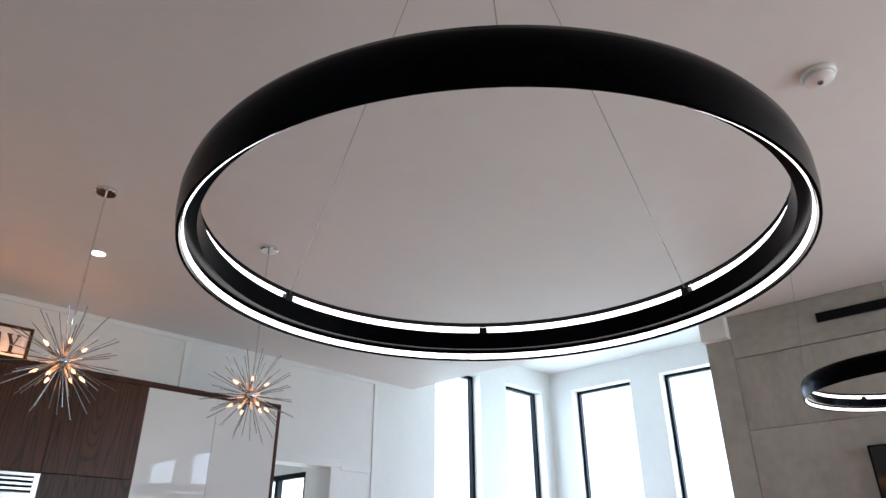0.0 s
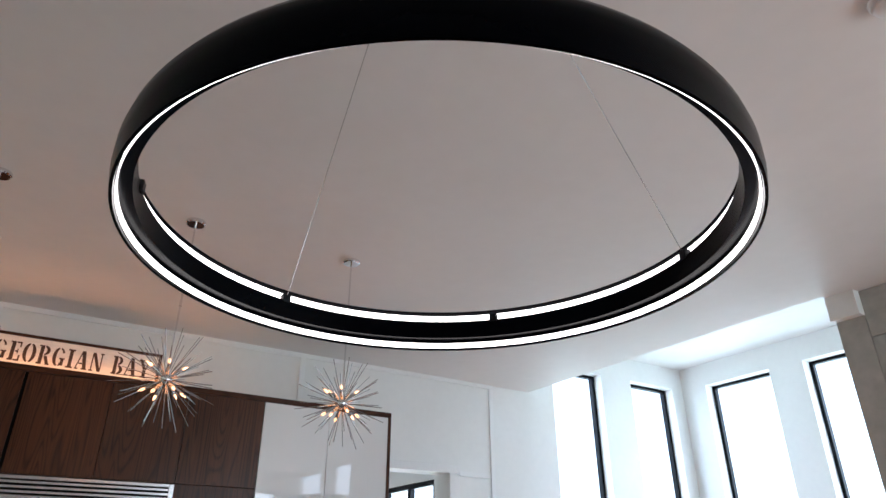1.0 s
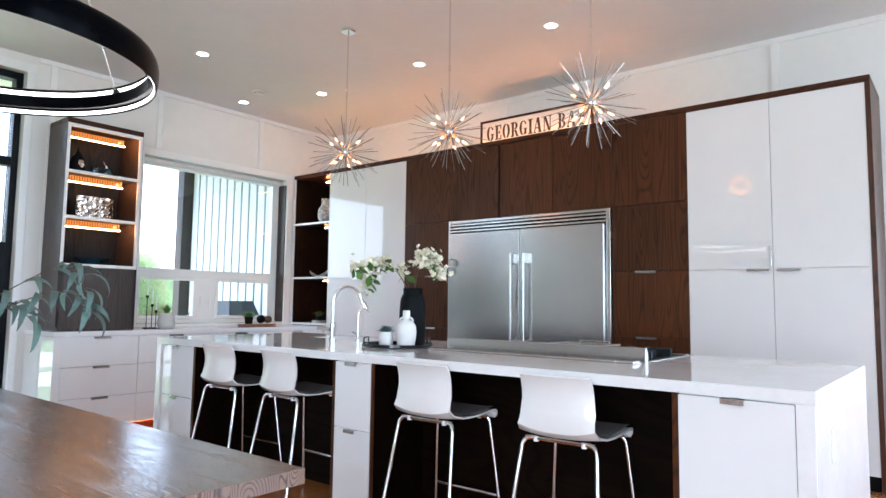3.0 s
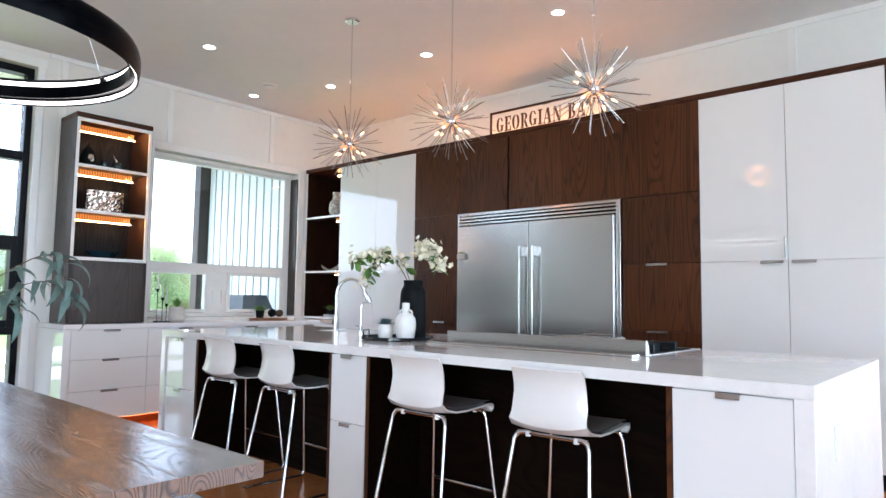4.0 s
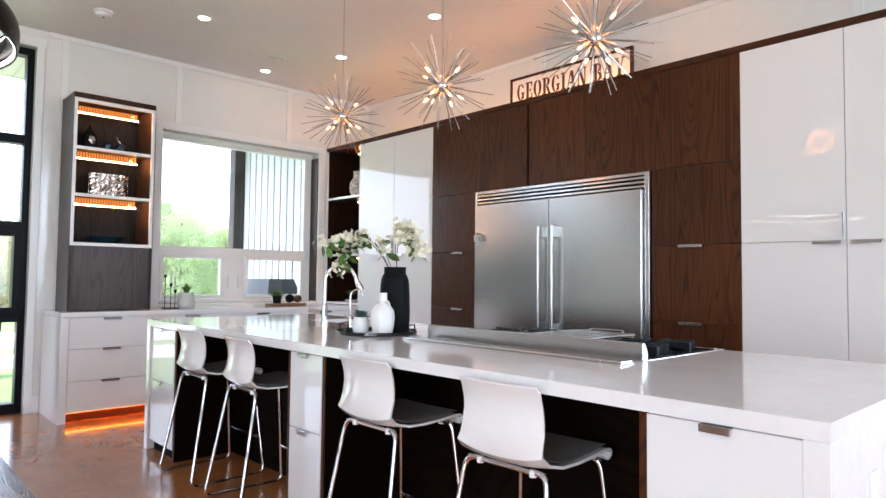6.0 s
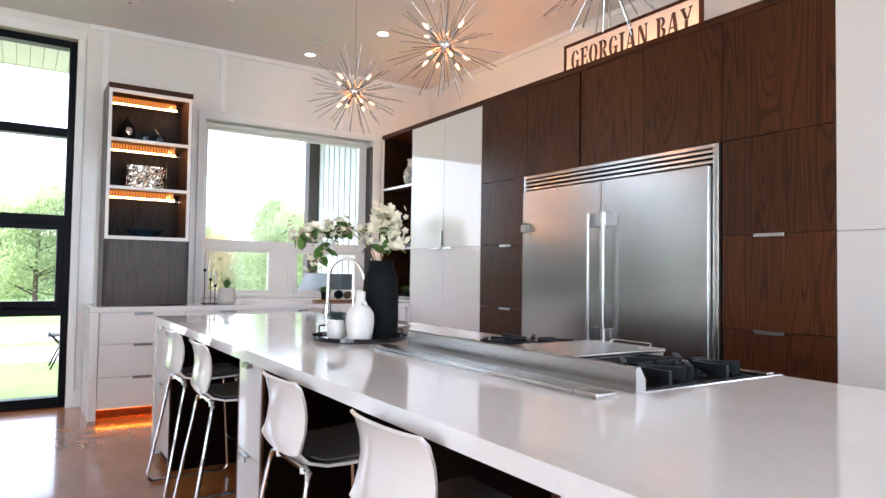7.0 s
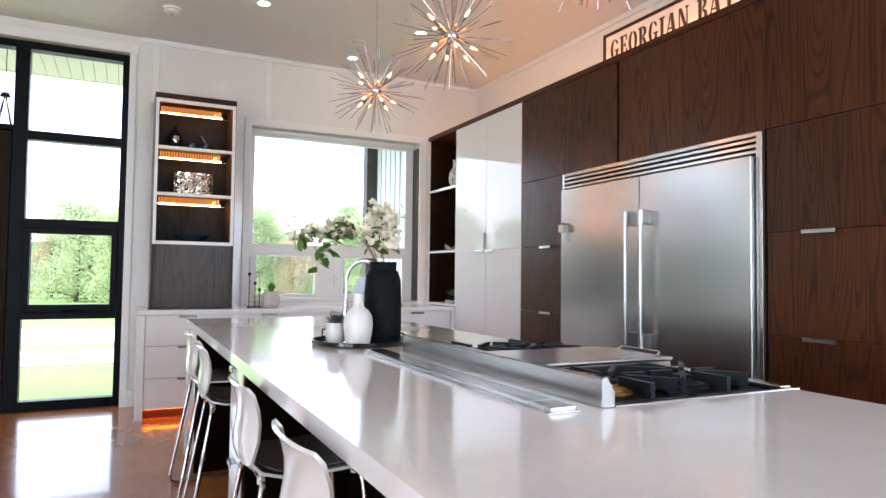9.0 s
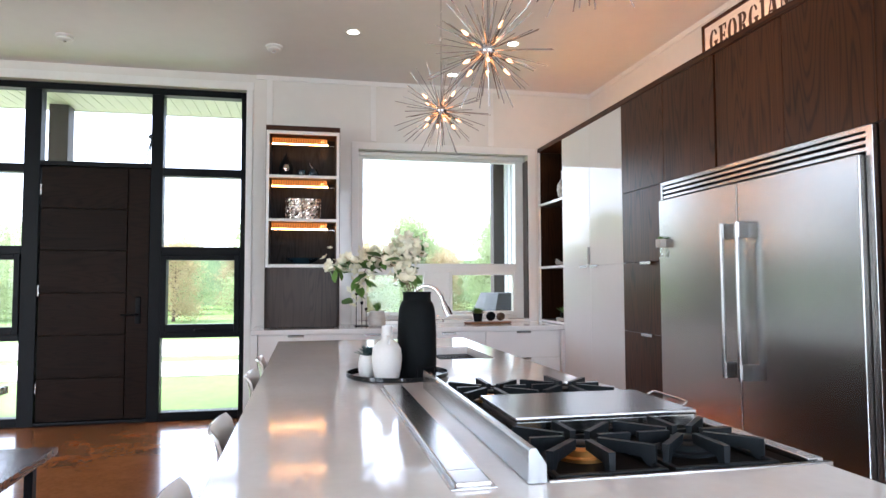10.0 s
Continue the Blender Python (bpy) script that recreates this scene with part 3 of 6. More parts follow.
for a in ((8.3, 8.38, 0.2, 2.55), (10.37, 10.45, 0.2, 2.55), (9.0, 9.08, 0.27, 2.48), (9.7, 9.78, 0.27, 2.48), (8.38, 10.37, 0.2, 0.27), (8.38, 10.37, 2.48, 2.55), (8.38, 10.37, 1.9, 1.97)):
    part("frame", box(3.98, 4.06, *a, 0.004), FRAME, w)
for i in range(14):
    structure("trim_back_room_board", box(1.22 + i * 0.2, 1.41 + i * 0.2, 10.735, 10.75, 0.1, 2.9, 0.003), TRIM, "white vertical wall board")
structure("trim_back_room_beam", box(1.2, 3.6, 10.64, 10.735, 2.92, 3.2, 0.006), WALNUT_H, "dark wooden beam on the wall")
tv = thing("television", (3.05, 10.72, 1.37), "black flat television on a white boarded wall", "television")
part("panel", box(2.65, 3.43, 10.685, 10.725, 1.38, 2.05, 0.006), BLACKM, tv)
part("screen", box(2.662, 3.418, 10.680, 10.686, 1.395, 2.038), SCREEN, tv, "", False)

# ---- tall cabinet wall ----
FACE = 5.83


def edge_pull(parent, x, z, width=0.12, y=FACE):
    """Thin metal pull over the upper edge of a front."""
    bm = box(x - width / 2, x + width / 2, y - 0.022, y + 0.002, z, z + 0.004, 0.001)
    box(x - width / 2, x + width / 2, y - 0.024, y - 0.019, z - 0.016, z + 0.004, 0.001, bm)
    return part("handle", bm, NICKEL, parent, "thin brushed metal edge pull")


def front(parent, x0, x1, z0, z1, mat, name="door", y=FACE):
    return part(name, box(x0 + 0.002, x1 - 0.002, y, y + 0.019, z0 + 0.002, z1 - 0.002, 0.0015), mat, parent)


def tall_unit(name, x0, x1, z0, z1, mat, label):
    t = thing(name, ((x0 + x1) / 2, FACE + 0.3, z0), label, "cabinet", "tall kitchen cabinets")
    part("body", box(x0, x1, FACE + 0.021, BACK - 0.02, z0, z1), DARK if mat is WALNUT else mat, t)
    return t


TOP = 2.705
u = tall_unit("tall_cabinet", 0.695, 1.885, 0.10, TOP, LACQUER, "tall glossy white cabinet with four doors")
for x0, x1 in ((0.695, 1.292), (1.292, 1.885)):
    d = front(u, x0, x1, 1.457, TOP, LACQUER)
    edge = x1 - 0.012 if x0 < 1 else x0 + 0.012
    if x0 < 1:
        part("handle", box(edge - 0.004, edge + 0.006, FACE - 0.024, FACE - 0.001, 1.47, 1.62, 0.001), NICKEL, d, "vertical metal edge pull")
    d = front(u, x0, x1, 0.10, 1.457, LACQUER)
    edge_pull(d, x1 - 0.10 if x0 < 1 else x0 + 0.10, 1.455, 0.15)
u = tall_unit("tall_cabinet", 0.07, 0.695, 0.10, TOP, WALNUT, "tall dark walnut cabinet beside the refrigerator")
for z0, z1, pull in ((2.003, TOP, 0), (1.459, 2.003, 0), (0.932, 1.459, 1), (0.10, 0.932, 1)):
    d = front(u, 0.07, 0.695, z0, z1, WALNUT)
    if pull:
        edge_pull(d, 0.36, z1 - 0.002, 0.17)
u = tall_unit("wall_cabinet", -1.66, 0.07, 2.003, TOP, WALNUT, "dark walnut cabinet over the refrigerator with four doors")
for x0, x1 in ((-1.66, -1.080), (-1.062, -0.495), (-0.495, 0.07)):
    front(u, x0, x1, 2.003, TOP, WALNUT)
u = tall_unit("tall_cabinet", -2.275, -1.66, 0.10, TOP, WALNUT, "tall dark walnut cabinet with stacked doors")
for z0, z1, pull in ((2.003, TOP, 0), (1.459, 2.003, 0), (0.937, 1.459, 1), (0.10, 0.937, 1)):
    d = front(u, -2.275, -1.66, z0, z1, WALNUT)
    if pull:
        edge_pull(d, -1.90, z1 - 0.002, 0.15)
u = tall_unit("tall_cabinet", -3.48, -2.275, 0.10, TOP, LACQUER, "tall glossy white corner cabinet with four doors")
for x0, x1 in ((-3.48, -2.877), (-2.877, -2.275)):
    d = front(u, x0, x1, 1.457, TOP, LACQUER)
    if x0 < -3:
        part("handle", box(x1 - 0.014, x1 - 0.004, FACE - 0.024, FACE - 0.001, 1.47, 1.62, 0.001), NICKEL, d, "vertical metal edge pull")
    d = front(u, x0, x1, 0.10, 1.457, LACQUER)
    edge_pull(d, x1 - 0.10 if x0 < -3 else x0 + 0.10, 1.455, 0.15)
solid("cabinet_cornice", box(-4.17, 1.915, FACE - 0.004, BACK - 0.02, TOP, 2.75, 0.002), WALNUT_H, "dark walnut top board along the cabinets", "trim board")
solid("cabinet_end_panel", box(1.885, 1.915, FACE - 0.004, BACK - 0.02, 0.0, TOP, 0.002), WALNUT, "dark walnut end panel of the cabinets", "panel")
solid("toe_kick", box(-3.48, 1.885, FACE + 0.05, FACE + 0.07, 0.0, 0.10), DARK, "black toe kick under the cabinets", "toe kick")

# open corner shelf unit on the counter
u = thing("corner_shelf", (-3.77, 6.1, 0.9), "open dark walnut corner shelf unit with white edges", "shelf unit")
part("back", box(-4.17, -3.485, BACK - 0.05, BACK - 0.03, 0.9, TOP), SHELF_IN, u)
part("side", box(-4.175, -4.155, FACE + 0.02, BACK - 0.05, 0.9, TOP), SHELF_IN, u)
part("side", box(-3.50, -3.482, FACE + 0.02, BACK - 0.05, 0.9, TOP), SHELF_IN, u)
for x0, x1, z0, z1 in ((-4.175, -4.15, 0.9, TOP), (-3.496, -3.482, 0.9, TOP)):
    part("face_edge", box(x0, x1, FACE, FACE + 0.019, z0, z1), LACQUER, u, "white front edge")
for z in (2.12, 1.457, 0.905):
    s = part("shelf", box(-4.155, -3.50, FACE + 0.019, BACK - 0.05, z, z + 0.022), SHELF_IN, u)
    part("face_edge", box(-4.15, -3.496, FACE, FACE + 0.018, z, z + 0.024), LACQUER, s, "white front edge")
for z in (2.66, 2.09, 1.43):
    part("led_strip", box(-3.80, -3.52, FACE + 0.20, FACE + 0.215, z, z + 0.014), SHELFLED, u, "warm glowing strip", False)

# ---- refrigerator ----
fr = thing("refrigerator", (-0.8, 6.1, 0), "wide twin-door stainless steel refrigerator with louvred top", "refrigerator")
DY = 5.765
part("cabinet", box(-1.652, 0.062, FACE + 0.02, BACK - 0.04, 0.0, 1.995), STEEL_H, fr)
for x0, x1 in ((-1.655, -1.635), (0.03, 0.066)):
    part("trim", box(x0, x1, FACE - 0.03, FACE + 0.02, 0.0, 1.995, 0.002), STEEL_H, fr, "stainless trim strip")
part("trim", box(-1.635, 0.03, FACE - 0.03, FACE + 0.02, 1.972, 1.995, 0.002), STEEL_H, fr)
part("grille_back", box(-1.635, 0.03, FACE + 0.012, FACE + 0.02, 1.875, 1.972), DARK, fr)
for i in range(3):
    z = 1.880 + i * 0.031
    bm = bmesh.new()
    vs = [bm.verts.new(p) for x in (-1.634, 0.029) for p in ((x, FACE - 0.024, z + 0.004), (x, FACE - 0.024, z + 0.019), (x, FACE + 0.008, z + 0.029), (x, FACE + 0.008, z + 0.014))]
    for a in ((0, 1, 2, 3), (4, 7, 6, 5), (0, 4, 5, 1), (1, 5, 6, 2), (2, 6, 7, 3), (3, 7, 4, 0)):
        bm.faces.new([vs[k] for k in a])
    part("louvre", bm, STEEL_H, fr)
for x0, x1, hx in ((-1.628, -0.803, -0.857), (-0.797, 0.024, -0.722)):
    d = part("door", box(x0, x1, DY, FACE + 0.012, 0.10, 1.868, 0.006), STEEL, fr, "brushed stainless door")
    part("handle", tube([(hx, DY - 0.065, 0.775), (hx, DY - 0.065, 1.64)], 0.0135, 16), NICKEL, d, "long chrome bar handle")
    for z in (0.82, 1.595):
        part("bracket", box(hx - 0.018, hx + 0.018, DY - 0.066, DY + 0.001, z - 0.045, z + 0.045, 0.004), NICKEL, d)
part("kick_plate", box(-1.635, 0.03, FACE, FACE + 0.015, 0.0, 0.095), STEEL_H, fr)

# ---- island ----
IX0, IX1, IY0, IY1, IZ = -2.372, 1.957, 3.212, 4.559, 0.90
top = thing("island_worktop", (-0.2, 3.9, 0.0), "white quartz waterfall worktop of the island", "worktop")
SX0, SX1, SY0, SY1 = -1.68, -1.03, 4.11, 4.42
RX0, RX1, RY0, RY1 = -0.11, 1.125, 3.90, 4.56
bm = bmesh.new()
xs, ys = [IX0, SX0, SX1, RX0, RX1, IX1], [IY0, RY0, SY0, SY1, IY1]
for a in range(5):
    for b in range(4):
        x0, x1, y0, y1 = xs[a], xs[a + 1], ys[b], ys[b + 1]
        if (a == 1 and b == 2) or (a == 3 and b >= 1):
            continue
        vs = [bm.verts.new((x, y, z)) for z in (0.855, IZ) for x, y in ((x0, y0), (x1, y0), (x1, y1), (x0, y1))]
        for q in ((3, 2, 1, 0), (4, 5, 6, 7), (0, 1, 5, 4), (1, 2, 6, 5), (2, 3, 7, 6), (3, 0, 4, 7)):
            bm.faces.new([vs[k] for k in q])
bmesh.ops.remove_doubles(bm, verts=bm.verts, dist=1e-5)
inner = [f for f in bm.faces if sum(1 for o in bm.faces if o is not f and set(o.verts) == set(f.verts))]
bmesh.ops.delete(bm, geom=inner, context="FACES")
part("slab", bm, QUARTZ, top, "", False)
for x0, x1 in ((IX0, IX0 + 0.058), (IX1 - 0.058, IX1)):
    part("waterfall_panel", box(x0, x1, IY0, IY1, 0.0, 0.8545, 0.002), QUARTZ, top)
solid("power_outlet", box(IX1, IX1 + 0.006, 3.50, 3.57, 0.62, 0.735, 0.002), TRIM, "white flush socket plate on the island end", "socket")


def island_unit(x0, x1, y1, seams, label):
    t = thing("island_cabinet", ((x0 + x1) / 2, (IY0 + y1) / 2, 0.07), label, "cabinet", "island cabinets")
    part("body", box(x0, x1, IY0 + 0.034, y1, 0.07, 0.854), LACQUER, t)
    zs = [0.07] + seams + [0.85]
    for z0, z1 in zip(zs, zs[1:]):
        d = front(t, x0, x1, z0, z1, LACQUER, "drawer_front", IY0 + 0.014)
        edge_pull(d, (x0 + x1) / 2, z1 - 0.003, 0.08, IY0 + 0.014)
    part("plinth", box(x0, x1, IY0 + 0.05, IY0 + 0.07, 0.0, 0.07), DARK, t)
    return t


island_unit(-2.312, -1.89, 3.66, [0.49], "white drawer cabinet at the island end")
island_unit(-0.405, -0.125, 3.66, [0.49], "narrow white drawer cabinet in the island")
island_unit(1.50, 1.897, 3.66, [0.44], "white cabinet at the island end")
# Boards take the shade-darkened walnut; only the front edge keeps the plain one.
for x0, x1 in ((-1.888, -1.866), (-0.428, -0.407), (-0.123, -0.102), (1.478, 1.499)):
    kp = thing("knee_side_panel", ((x0 + x1) / 2, 3.44, 0.0), "walnut side panel, darkened for shade in the knee space", "panel", "knee space panels")
    part("board", box(x0, x1, IY0 + 0.024, 3.66, 0.0, 0.854), KNEE_SHADE, kp)
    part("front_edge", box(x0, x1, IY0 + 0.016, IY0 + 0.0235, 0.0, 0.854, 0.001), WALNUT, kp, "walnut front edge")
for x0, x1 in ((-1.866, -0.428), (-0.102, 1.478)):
    solid("knee_back_panel", box(x0, x1, 3.635, 3.66, 0.0, 0.854), KNEE_SHADE, "walnut back panel, darkened for shade under the worktop", "panel", "knee space panels")
solid("island_carcass", box(IX0 + 0.06, IX1 - 0.06, 3.662, IY1 - 0.02, 0.0, 0.60), WALNUT_H, "dark walnut kitchen-side cabinet body of the island", "cabinet")

for x0, x1, z1 in ((IX0 + 0.06, RX0 - 0.002, 0.853), (RX0, RX1, 0.798), (RX1 + 0.002, IX1 - 0.06, 0.853)):
    solid("island_drawer_front", box(x0 + 0.001, x1 - 0.001, IY1 - 0.042, IY1 - 0.02, 0.602, z1, 0.0015), WALNUT_H, "dark walnut drawer front on the kitchen side", "drawer front", "kitchen-side drawer fronts")

# sink
sk = thing("sink", ((SX0 + SX1) / 2, (SY0 + SY1) / 2, 0.66), "undermount stainless steel sink", "sink")
bm = bmesh.new()
for a in ((SX0 - 0.01, SX1 + 0.01, SY0 - 0.01, SY1 + 0.01, 0.66, 0.67), (SX0 - 0.012, SX0 + 0.002, SY0, SY1, 0.67, 0.854), (SX1 - 0.002, SX1 + 0.012, SY0, SY1, 0.67, 0.854), (SX0, SX1, SY0 - 0.012, SY0 + 0.002, 0.67, 0.854), (SX0, SX1, SY1 - 0.002, SY1 + 0.012, 0.67, 0.854)):
    box(*a, bm=bm)
part("bowl", bm, STEEL_H, sk, "", False)
part("divider", box(SX0 + 0.35, SX0 + 0.37, SY0, SY1, 0.67, 0.82, 0.006), STEEL_H, sk)
part("drain", lathe([(0, 0), (0.04, 0), (0.045, 0.004), (0.03, 0.006), (0, 0.004)], (SX0 + 0.18, 4.26, 0.67), 24), CHROME, sk)

fa = thing("faucet", (-1.30, 3.99, 0.9), "chrome gooseneck faucet with pull-down spray", "faucet")
arc = [(-1.30, 3.99, 0.93), (-1.30, 3.99, 1.17)] + [(-1.30 + 0.105 * (1 - math.cos(a)) * 0.55, 3.99 + 0.105 * (1 - math.cos(a)) * 0.83, 1.17 + 0.125 * math.sin(a)) for a in [radians(k) for k in range(15, 166, 15)]]
e = Vector(arc[-1])
part("neck", tube(arc, 0.0115, 14), CHROME, fa)
part("base", lathe([(0.027, 0), (0.027, 0.012), (0.021, 0.016), (0.021, 0.12), (0.016, 0.125), (0.014, 0.13)], (-1.30, 3.99, 0.9), 28), CHROME, fa)
tip = e + Vector((0.02, 0.03, -0.075))
part("spray_head", tube([e, e + (tip - e) * 0.35, e + (tip - e) * 0.4, tip], [0.014, 0.017, 0.021, 0.023], 16), CHROME, fa)
part("lever", tube([(-1.32, 3.98, 0.975), (-1.41, 3.94, 0.985)], [0.017, 0.015], 14), CHROME, fa)
ff = thing("filter_tap", (-1.115, 4.07, 0.9), "small chrome filtered-water tap", "tap")
part("body", lathe([(0.018, 0), (0.018, 0.01), (0.010, 0.015), (0.010, 0.055), (0.0, 0.06)], (-1.115, 4.07, 0.9), 20), CHROME, ff)
part("spout", tube([(-1.115, 4.07, 0.95), (-1.115, 4.07, 1.09)] + [(-1.115 + 0.04 * (1 - math.cos(a)) * 0.5, 4.07 + 0.04 * (1 - math.cos(a)) * 0.85, 1.09 + 0.04 * math.sin(a)) for a in [radians(k) for k in range(20, 171, 25)]], 0.005, 10), CHROME, ff)
part("lever", tube([(-1.13, 4.07, 0.945), (-1.16, 4.055, 0.96)], 0.005, 8), CHROME, ff)

# ---- cooktop and downdraft ----
ct = thing("rangetop", (0.5, 4.2, 0.9), "stainless gas rangetop with black cast-iron grates", "cooktop")
part("tray", box(RX0 + 0.001, RX1 - 0.001, RY0 + 0.001, RY1 + 0.02, 0.80, 0.889, 0.002), DARK, ct)
part("rim", box(RX1 - 0.014, RX1, RY0, RY1 + 0.02, 0.889, 0.904, 0.002), ROD, ct)
part("rim", box(RX0, RX0 + 0.014, RY0, RY1 + 0.02, 0.889, 0.907, 0.002), STEEL_H, ct)
part("rim", box(RX0 + 0.03, RX1 - 0.03, RY1 - 0.02, RY1 + 0.02, 0.889, 0.905, 0.002), STEEL_H, ct)
bm = bmesh.new()
prof = [(3.855, 0.902), (3.855, 0.968), (3.859, 0.972), (3.872, 0.972), (3.894, 0.938), (3.894, 0.902)]
a = [bm.verts.new((-0.105, y, z)) for y, z in prof]
b = [bm.verts.new((1.128, y, z)) for y, z in prof]
bm.faces.new(a)
bm.faces.new(b[::-1])
for i in range(6):
    bm.faces.new((a[i], a[(i + 1) % 6], b[(i + 1) % 6], b[i]))
part("backguard", bm, STEEL, ct, "brushed stainless backguard", False)
GX0, GX1 = 0.36, 0.72
bm = box(GX0, GX1, 3.96, 4.50, 0.935, 0.948, 0.003)
box(GX0 + 0.005, GX1 - 0.005, 3.965, 4.495, 0.889, 0.934, 0.002, bm)
gr = part("griddle_cover", bm, STEEL_H, ct, "polished griddle cover")
part("handle", tube(rounded([(GX0 + 0.08, 4.498, 0.94), (GX0 + 0.08, 4.525, 0.955), (GX1 - 0.08, 4.525, 0.955), (GX1 - 0.08, 4.498, 0.94)], 0.015), 0.004, 8), NICKEL, gr)


def grate_bar(p, q, parent, w=0.016, h=0.024):
    """Cast-iron finger: deeper at its foot, tapering to the tip."""
    p, q = Vector(p), Vector(q)
    d = (q - p).normalized()
    s = Vector((-d.y, d.x, 0)) * w / 2
    bm = bmesh.new()
    v = []
    for c, hh in ((p, 0.051), (p + d * 0.018, 0.049), (p + d * 0.034, h * 1.25), (q, h)):
        v.append([bm.verts.new(c - s), bm.verts.new(c + s), bm.verts.new(c + s * 0.8 - Vector((0, 0, hh))), bm.verts.new(c - s * 0.8 - Vector((0, 0, hh)))])
    for a, b in zip(v, v[1:]):
        for i in range(4):
            bm.faces.new((a[i], a[(i + 1) % 4], b[(i + 1) % 4], b[i]))
    bm.faces.new(v[0])
    bm.faces.new(v[-1][::-1])
    return part("grate_finger", bm, IRON, parent, "", False)


for gx0, gx1 in ((-0.07, 0.345), (0.735, 1.085)):
    for gy0, gy1, fire in ((3.93, 4.195, 1), (4.21, 4.475, 0)):
        z = 0.941
        cx, cy = (gx0 + gx1) / 2, (gy0 + gy1) / 2
        bm = bmesh.new()
        for a in ((gx0, gx1, gy0, gy0 + 0.014), (gx0, gx1, gy1 - 0.014, gy1), (gx0, gx0 + 0.014, gy0, gy1), (gx1 - 0.014, gx1, gy0, gy1)):
            box(a[0], a[1], a[2], a[3], 0.8895, 0.901, 0.003, bm)
        g = part("grate", bm, IRON, ct, "black cast-iron grate")
        for ang in range(0, 360, 45):
            ca, sa = math.cos(radians(ang)), math.sin(radians(ang))
            k = min((gx1 - gx0) / 2 / max(abs(ca), 1e-6), (gy1 - gy0) / 2 / max(abs(sa), 1e-6)) * 0.97
            grate_bar((cx + ca * k, cy + sa * k, z), (cx + ca * 0.045, cy + sa * 0.045, z), g)
        r = 0.05 if fire else 0.06
        bn = part("burner", lathe([(r * 1.3, 0), (r * 1.3, 0.008), (r, 0.01), (r, 0.024), (r * 0.85, 0.028), (0, 0.028)], (cx, cy, 0.889), 28), BRASS if fire else IRON, ct, "brass burner ring" if fire else "black burner ring")
        part("cap", lathe([(r * 0.5, 0.026), (r * 0.5, 0.034), (r * 0.4, 0.037), (0, 0.037)], (cx, cy, 0.889), 24), IRON, bn)
dd = thing("downdraft_vent", (0.5, 3.74, 0.9), "flush stainless downdraft vent strip on the worktop", "vent")
part("cover", box(-0.125, 1.045, 3.70, 3.775, 0.9005, 0.915, 0.003), STEEL_H, dd)
part("end_cap", box(1.047, 1.134, 3.70, 3.775, 0.9005, 0.915, 0.003), STEEL_H, dd)
part("base_plate", box(-0.13, 1.139, 3.69, 3.785, 0.9002, 0.904, 0.001), STEEL_H, dd)

# ---- west counter ----
CX = -3.515
wt = thing("counter_worktop", (-3.8, 4.4, 0.86), "white quartz counter along the window wall", "worktop")
part("slab", box(WEST, CX, 2.925, FACE, 0.86, 0.90, 0.002), QUARTZ, wt)
part("slab", box(WEST, CX + 0.02, FACE, BACK, 0.86, 0.90, 0.002), QUARTZ, wt)
solid("counter_end_panel", box(WEST + 0.02, CX - 0.002, 2.925, 2.985, 0.0, 0.858, 0.002), LACQUER, "white end panel of the counter", "panel")
for y0, y1 in ((2.987, 3.64), (3.64, 4.35), (4.35, 5.06), (5.06, 5.80)):
    t = thing("drawer_cabinet", ((WEST + CX) / 2, (y0 + y1) / 2, 0.08), "glossy white drawer cabinet under the counter", "cabinet", "counter drawer cabinets")
    part("body", box(WEST + 0.02, CX - 0.035, y0, y1, 0.08, 0.858), LACQUER, t)
    for z0, z1 in ((0.08, 0.335), (0.335, 0.60), (0.60, 0.852)):
        d = part("drawer_front", box(CX - 0.033, CX - 0.014, y0 + 0.002, y1 - 0.002, z0 + 0.002, z1 - 0.003, 0.0015), LACQUER, t)
        ym = (y0 + y1) / 2
        bm = box(CX - 0.016, CX + 0.008, ym - 0.07, ym + 0.07, z1 - 0.004, z1, 0.001)
        box(CX + 0.004, CX + 0.008, ym - 0.07, ym + 0.07, z1 - 0.018, z1, 0.001, bm)
        part("handle", bm, NICKEL, d, "thin brushed metal edge pull")
solid("corner_filler", box(CX - 0.033, -3.482, 5.802, FACE + 0.02, 0.0, 0.858, 0.0015), LACQUER, "white corner filler panel under the counter", "panel")
solid("counter_plinth", box(WEST + 0.05, CX - 0.09, 2.987, 5.80, 0.0, 0.078), WALNUT_H, "wooden plinth lit amber under the counter", "plinth")
solid("plinth_led_strip", box(CX - 0.075, CX - 0.045, 2.995, 5.79, 0.0755, 0.0795), TOELED, "amber glowing strip under the counter", "light strip", smooth=False)

# lit display cabinet on the counter
SXF = -3.775
sc = thing("display_cabinet", (-3.95, 3.36, 0.9), "tall walnut display cabinet, greyed for sheen, with lit open shelves", "cabinet")
SY0_, SY1_ = 3.022, 3.705
part("side", box(WEST, SXF, SY0_, SY0_ + 0.03, 0.901, 2.745, 0.002), GREYED, sc)
part("side", box(WEST, SXF, SY1_ - 0.03, SY1_, 0.901, 2.745, 0.002), GREYED, sc)
part("top", box(WEST, SXF + 0.003, SY0_, SY1_, 2.745, 2.79, 0.002), WALNUT_H, sc)
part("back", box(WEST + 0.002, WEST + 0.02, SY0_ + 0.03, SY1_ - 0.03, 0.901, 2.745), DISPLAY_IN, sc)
part("lower_door", box(SXF - 0.02, SXF, SY0_ + 0.003, SY1_ - 0.003, 0.905, 1.455, 0.002), GREYED, sc, "walnut lower door, greyed for sheen")
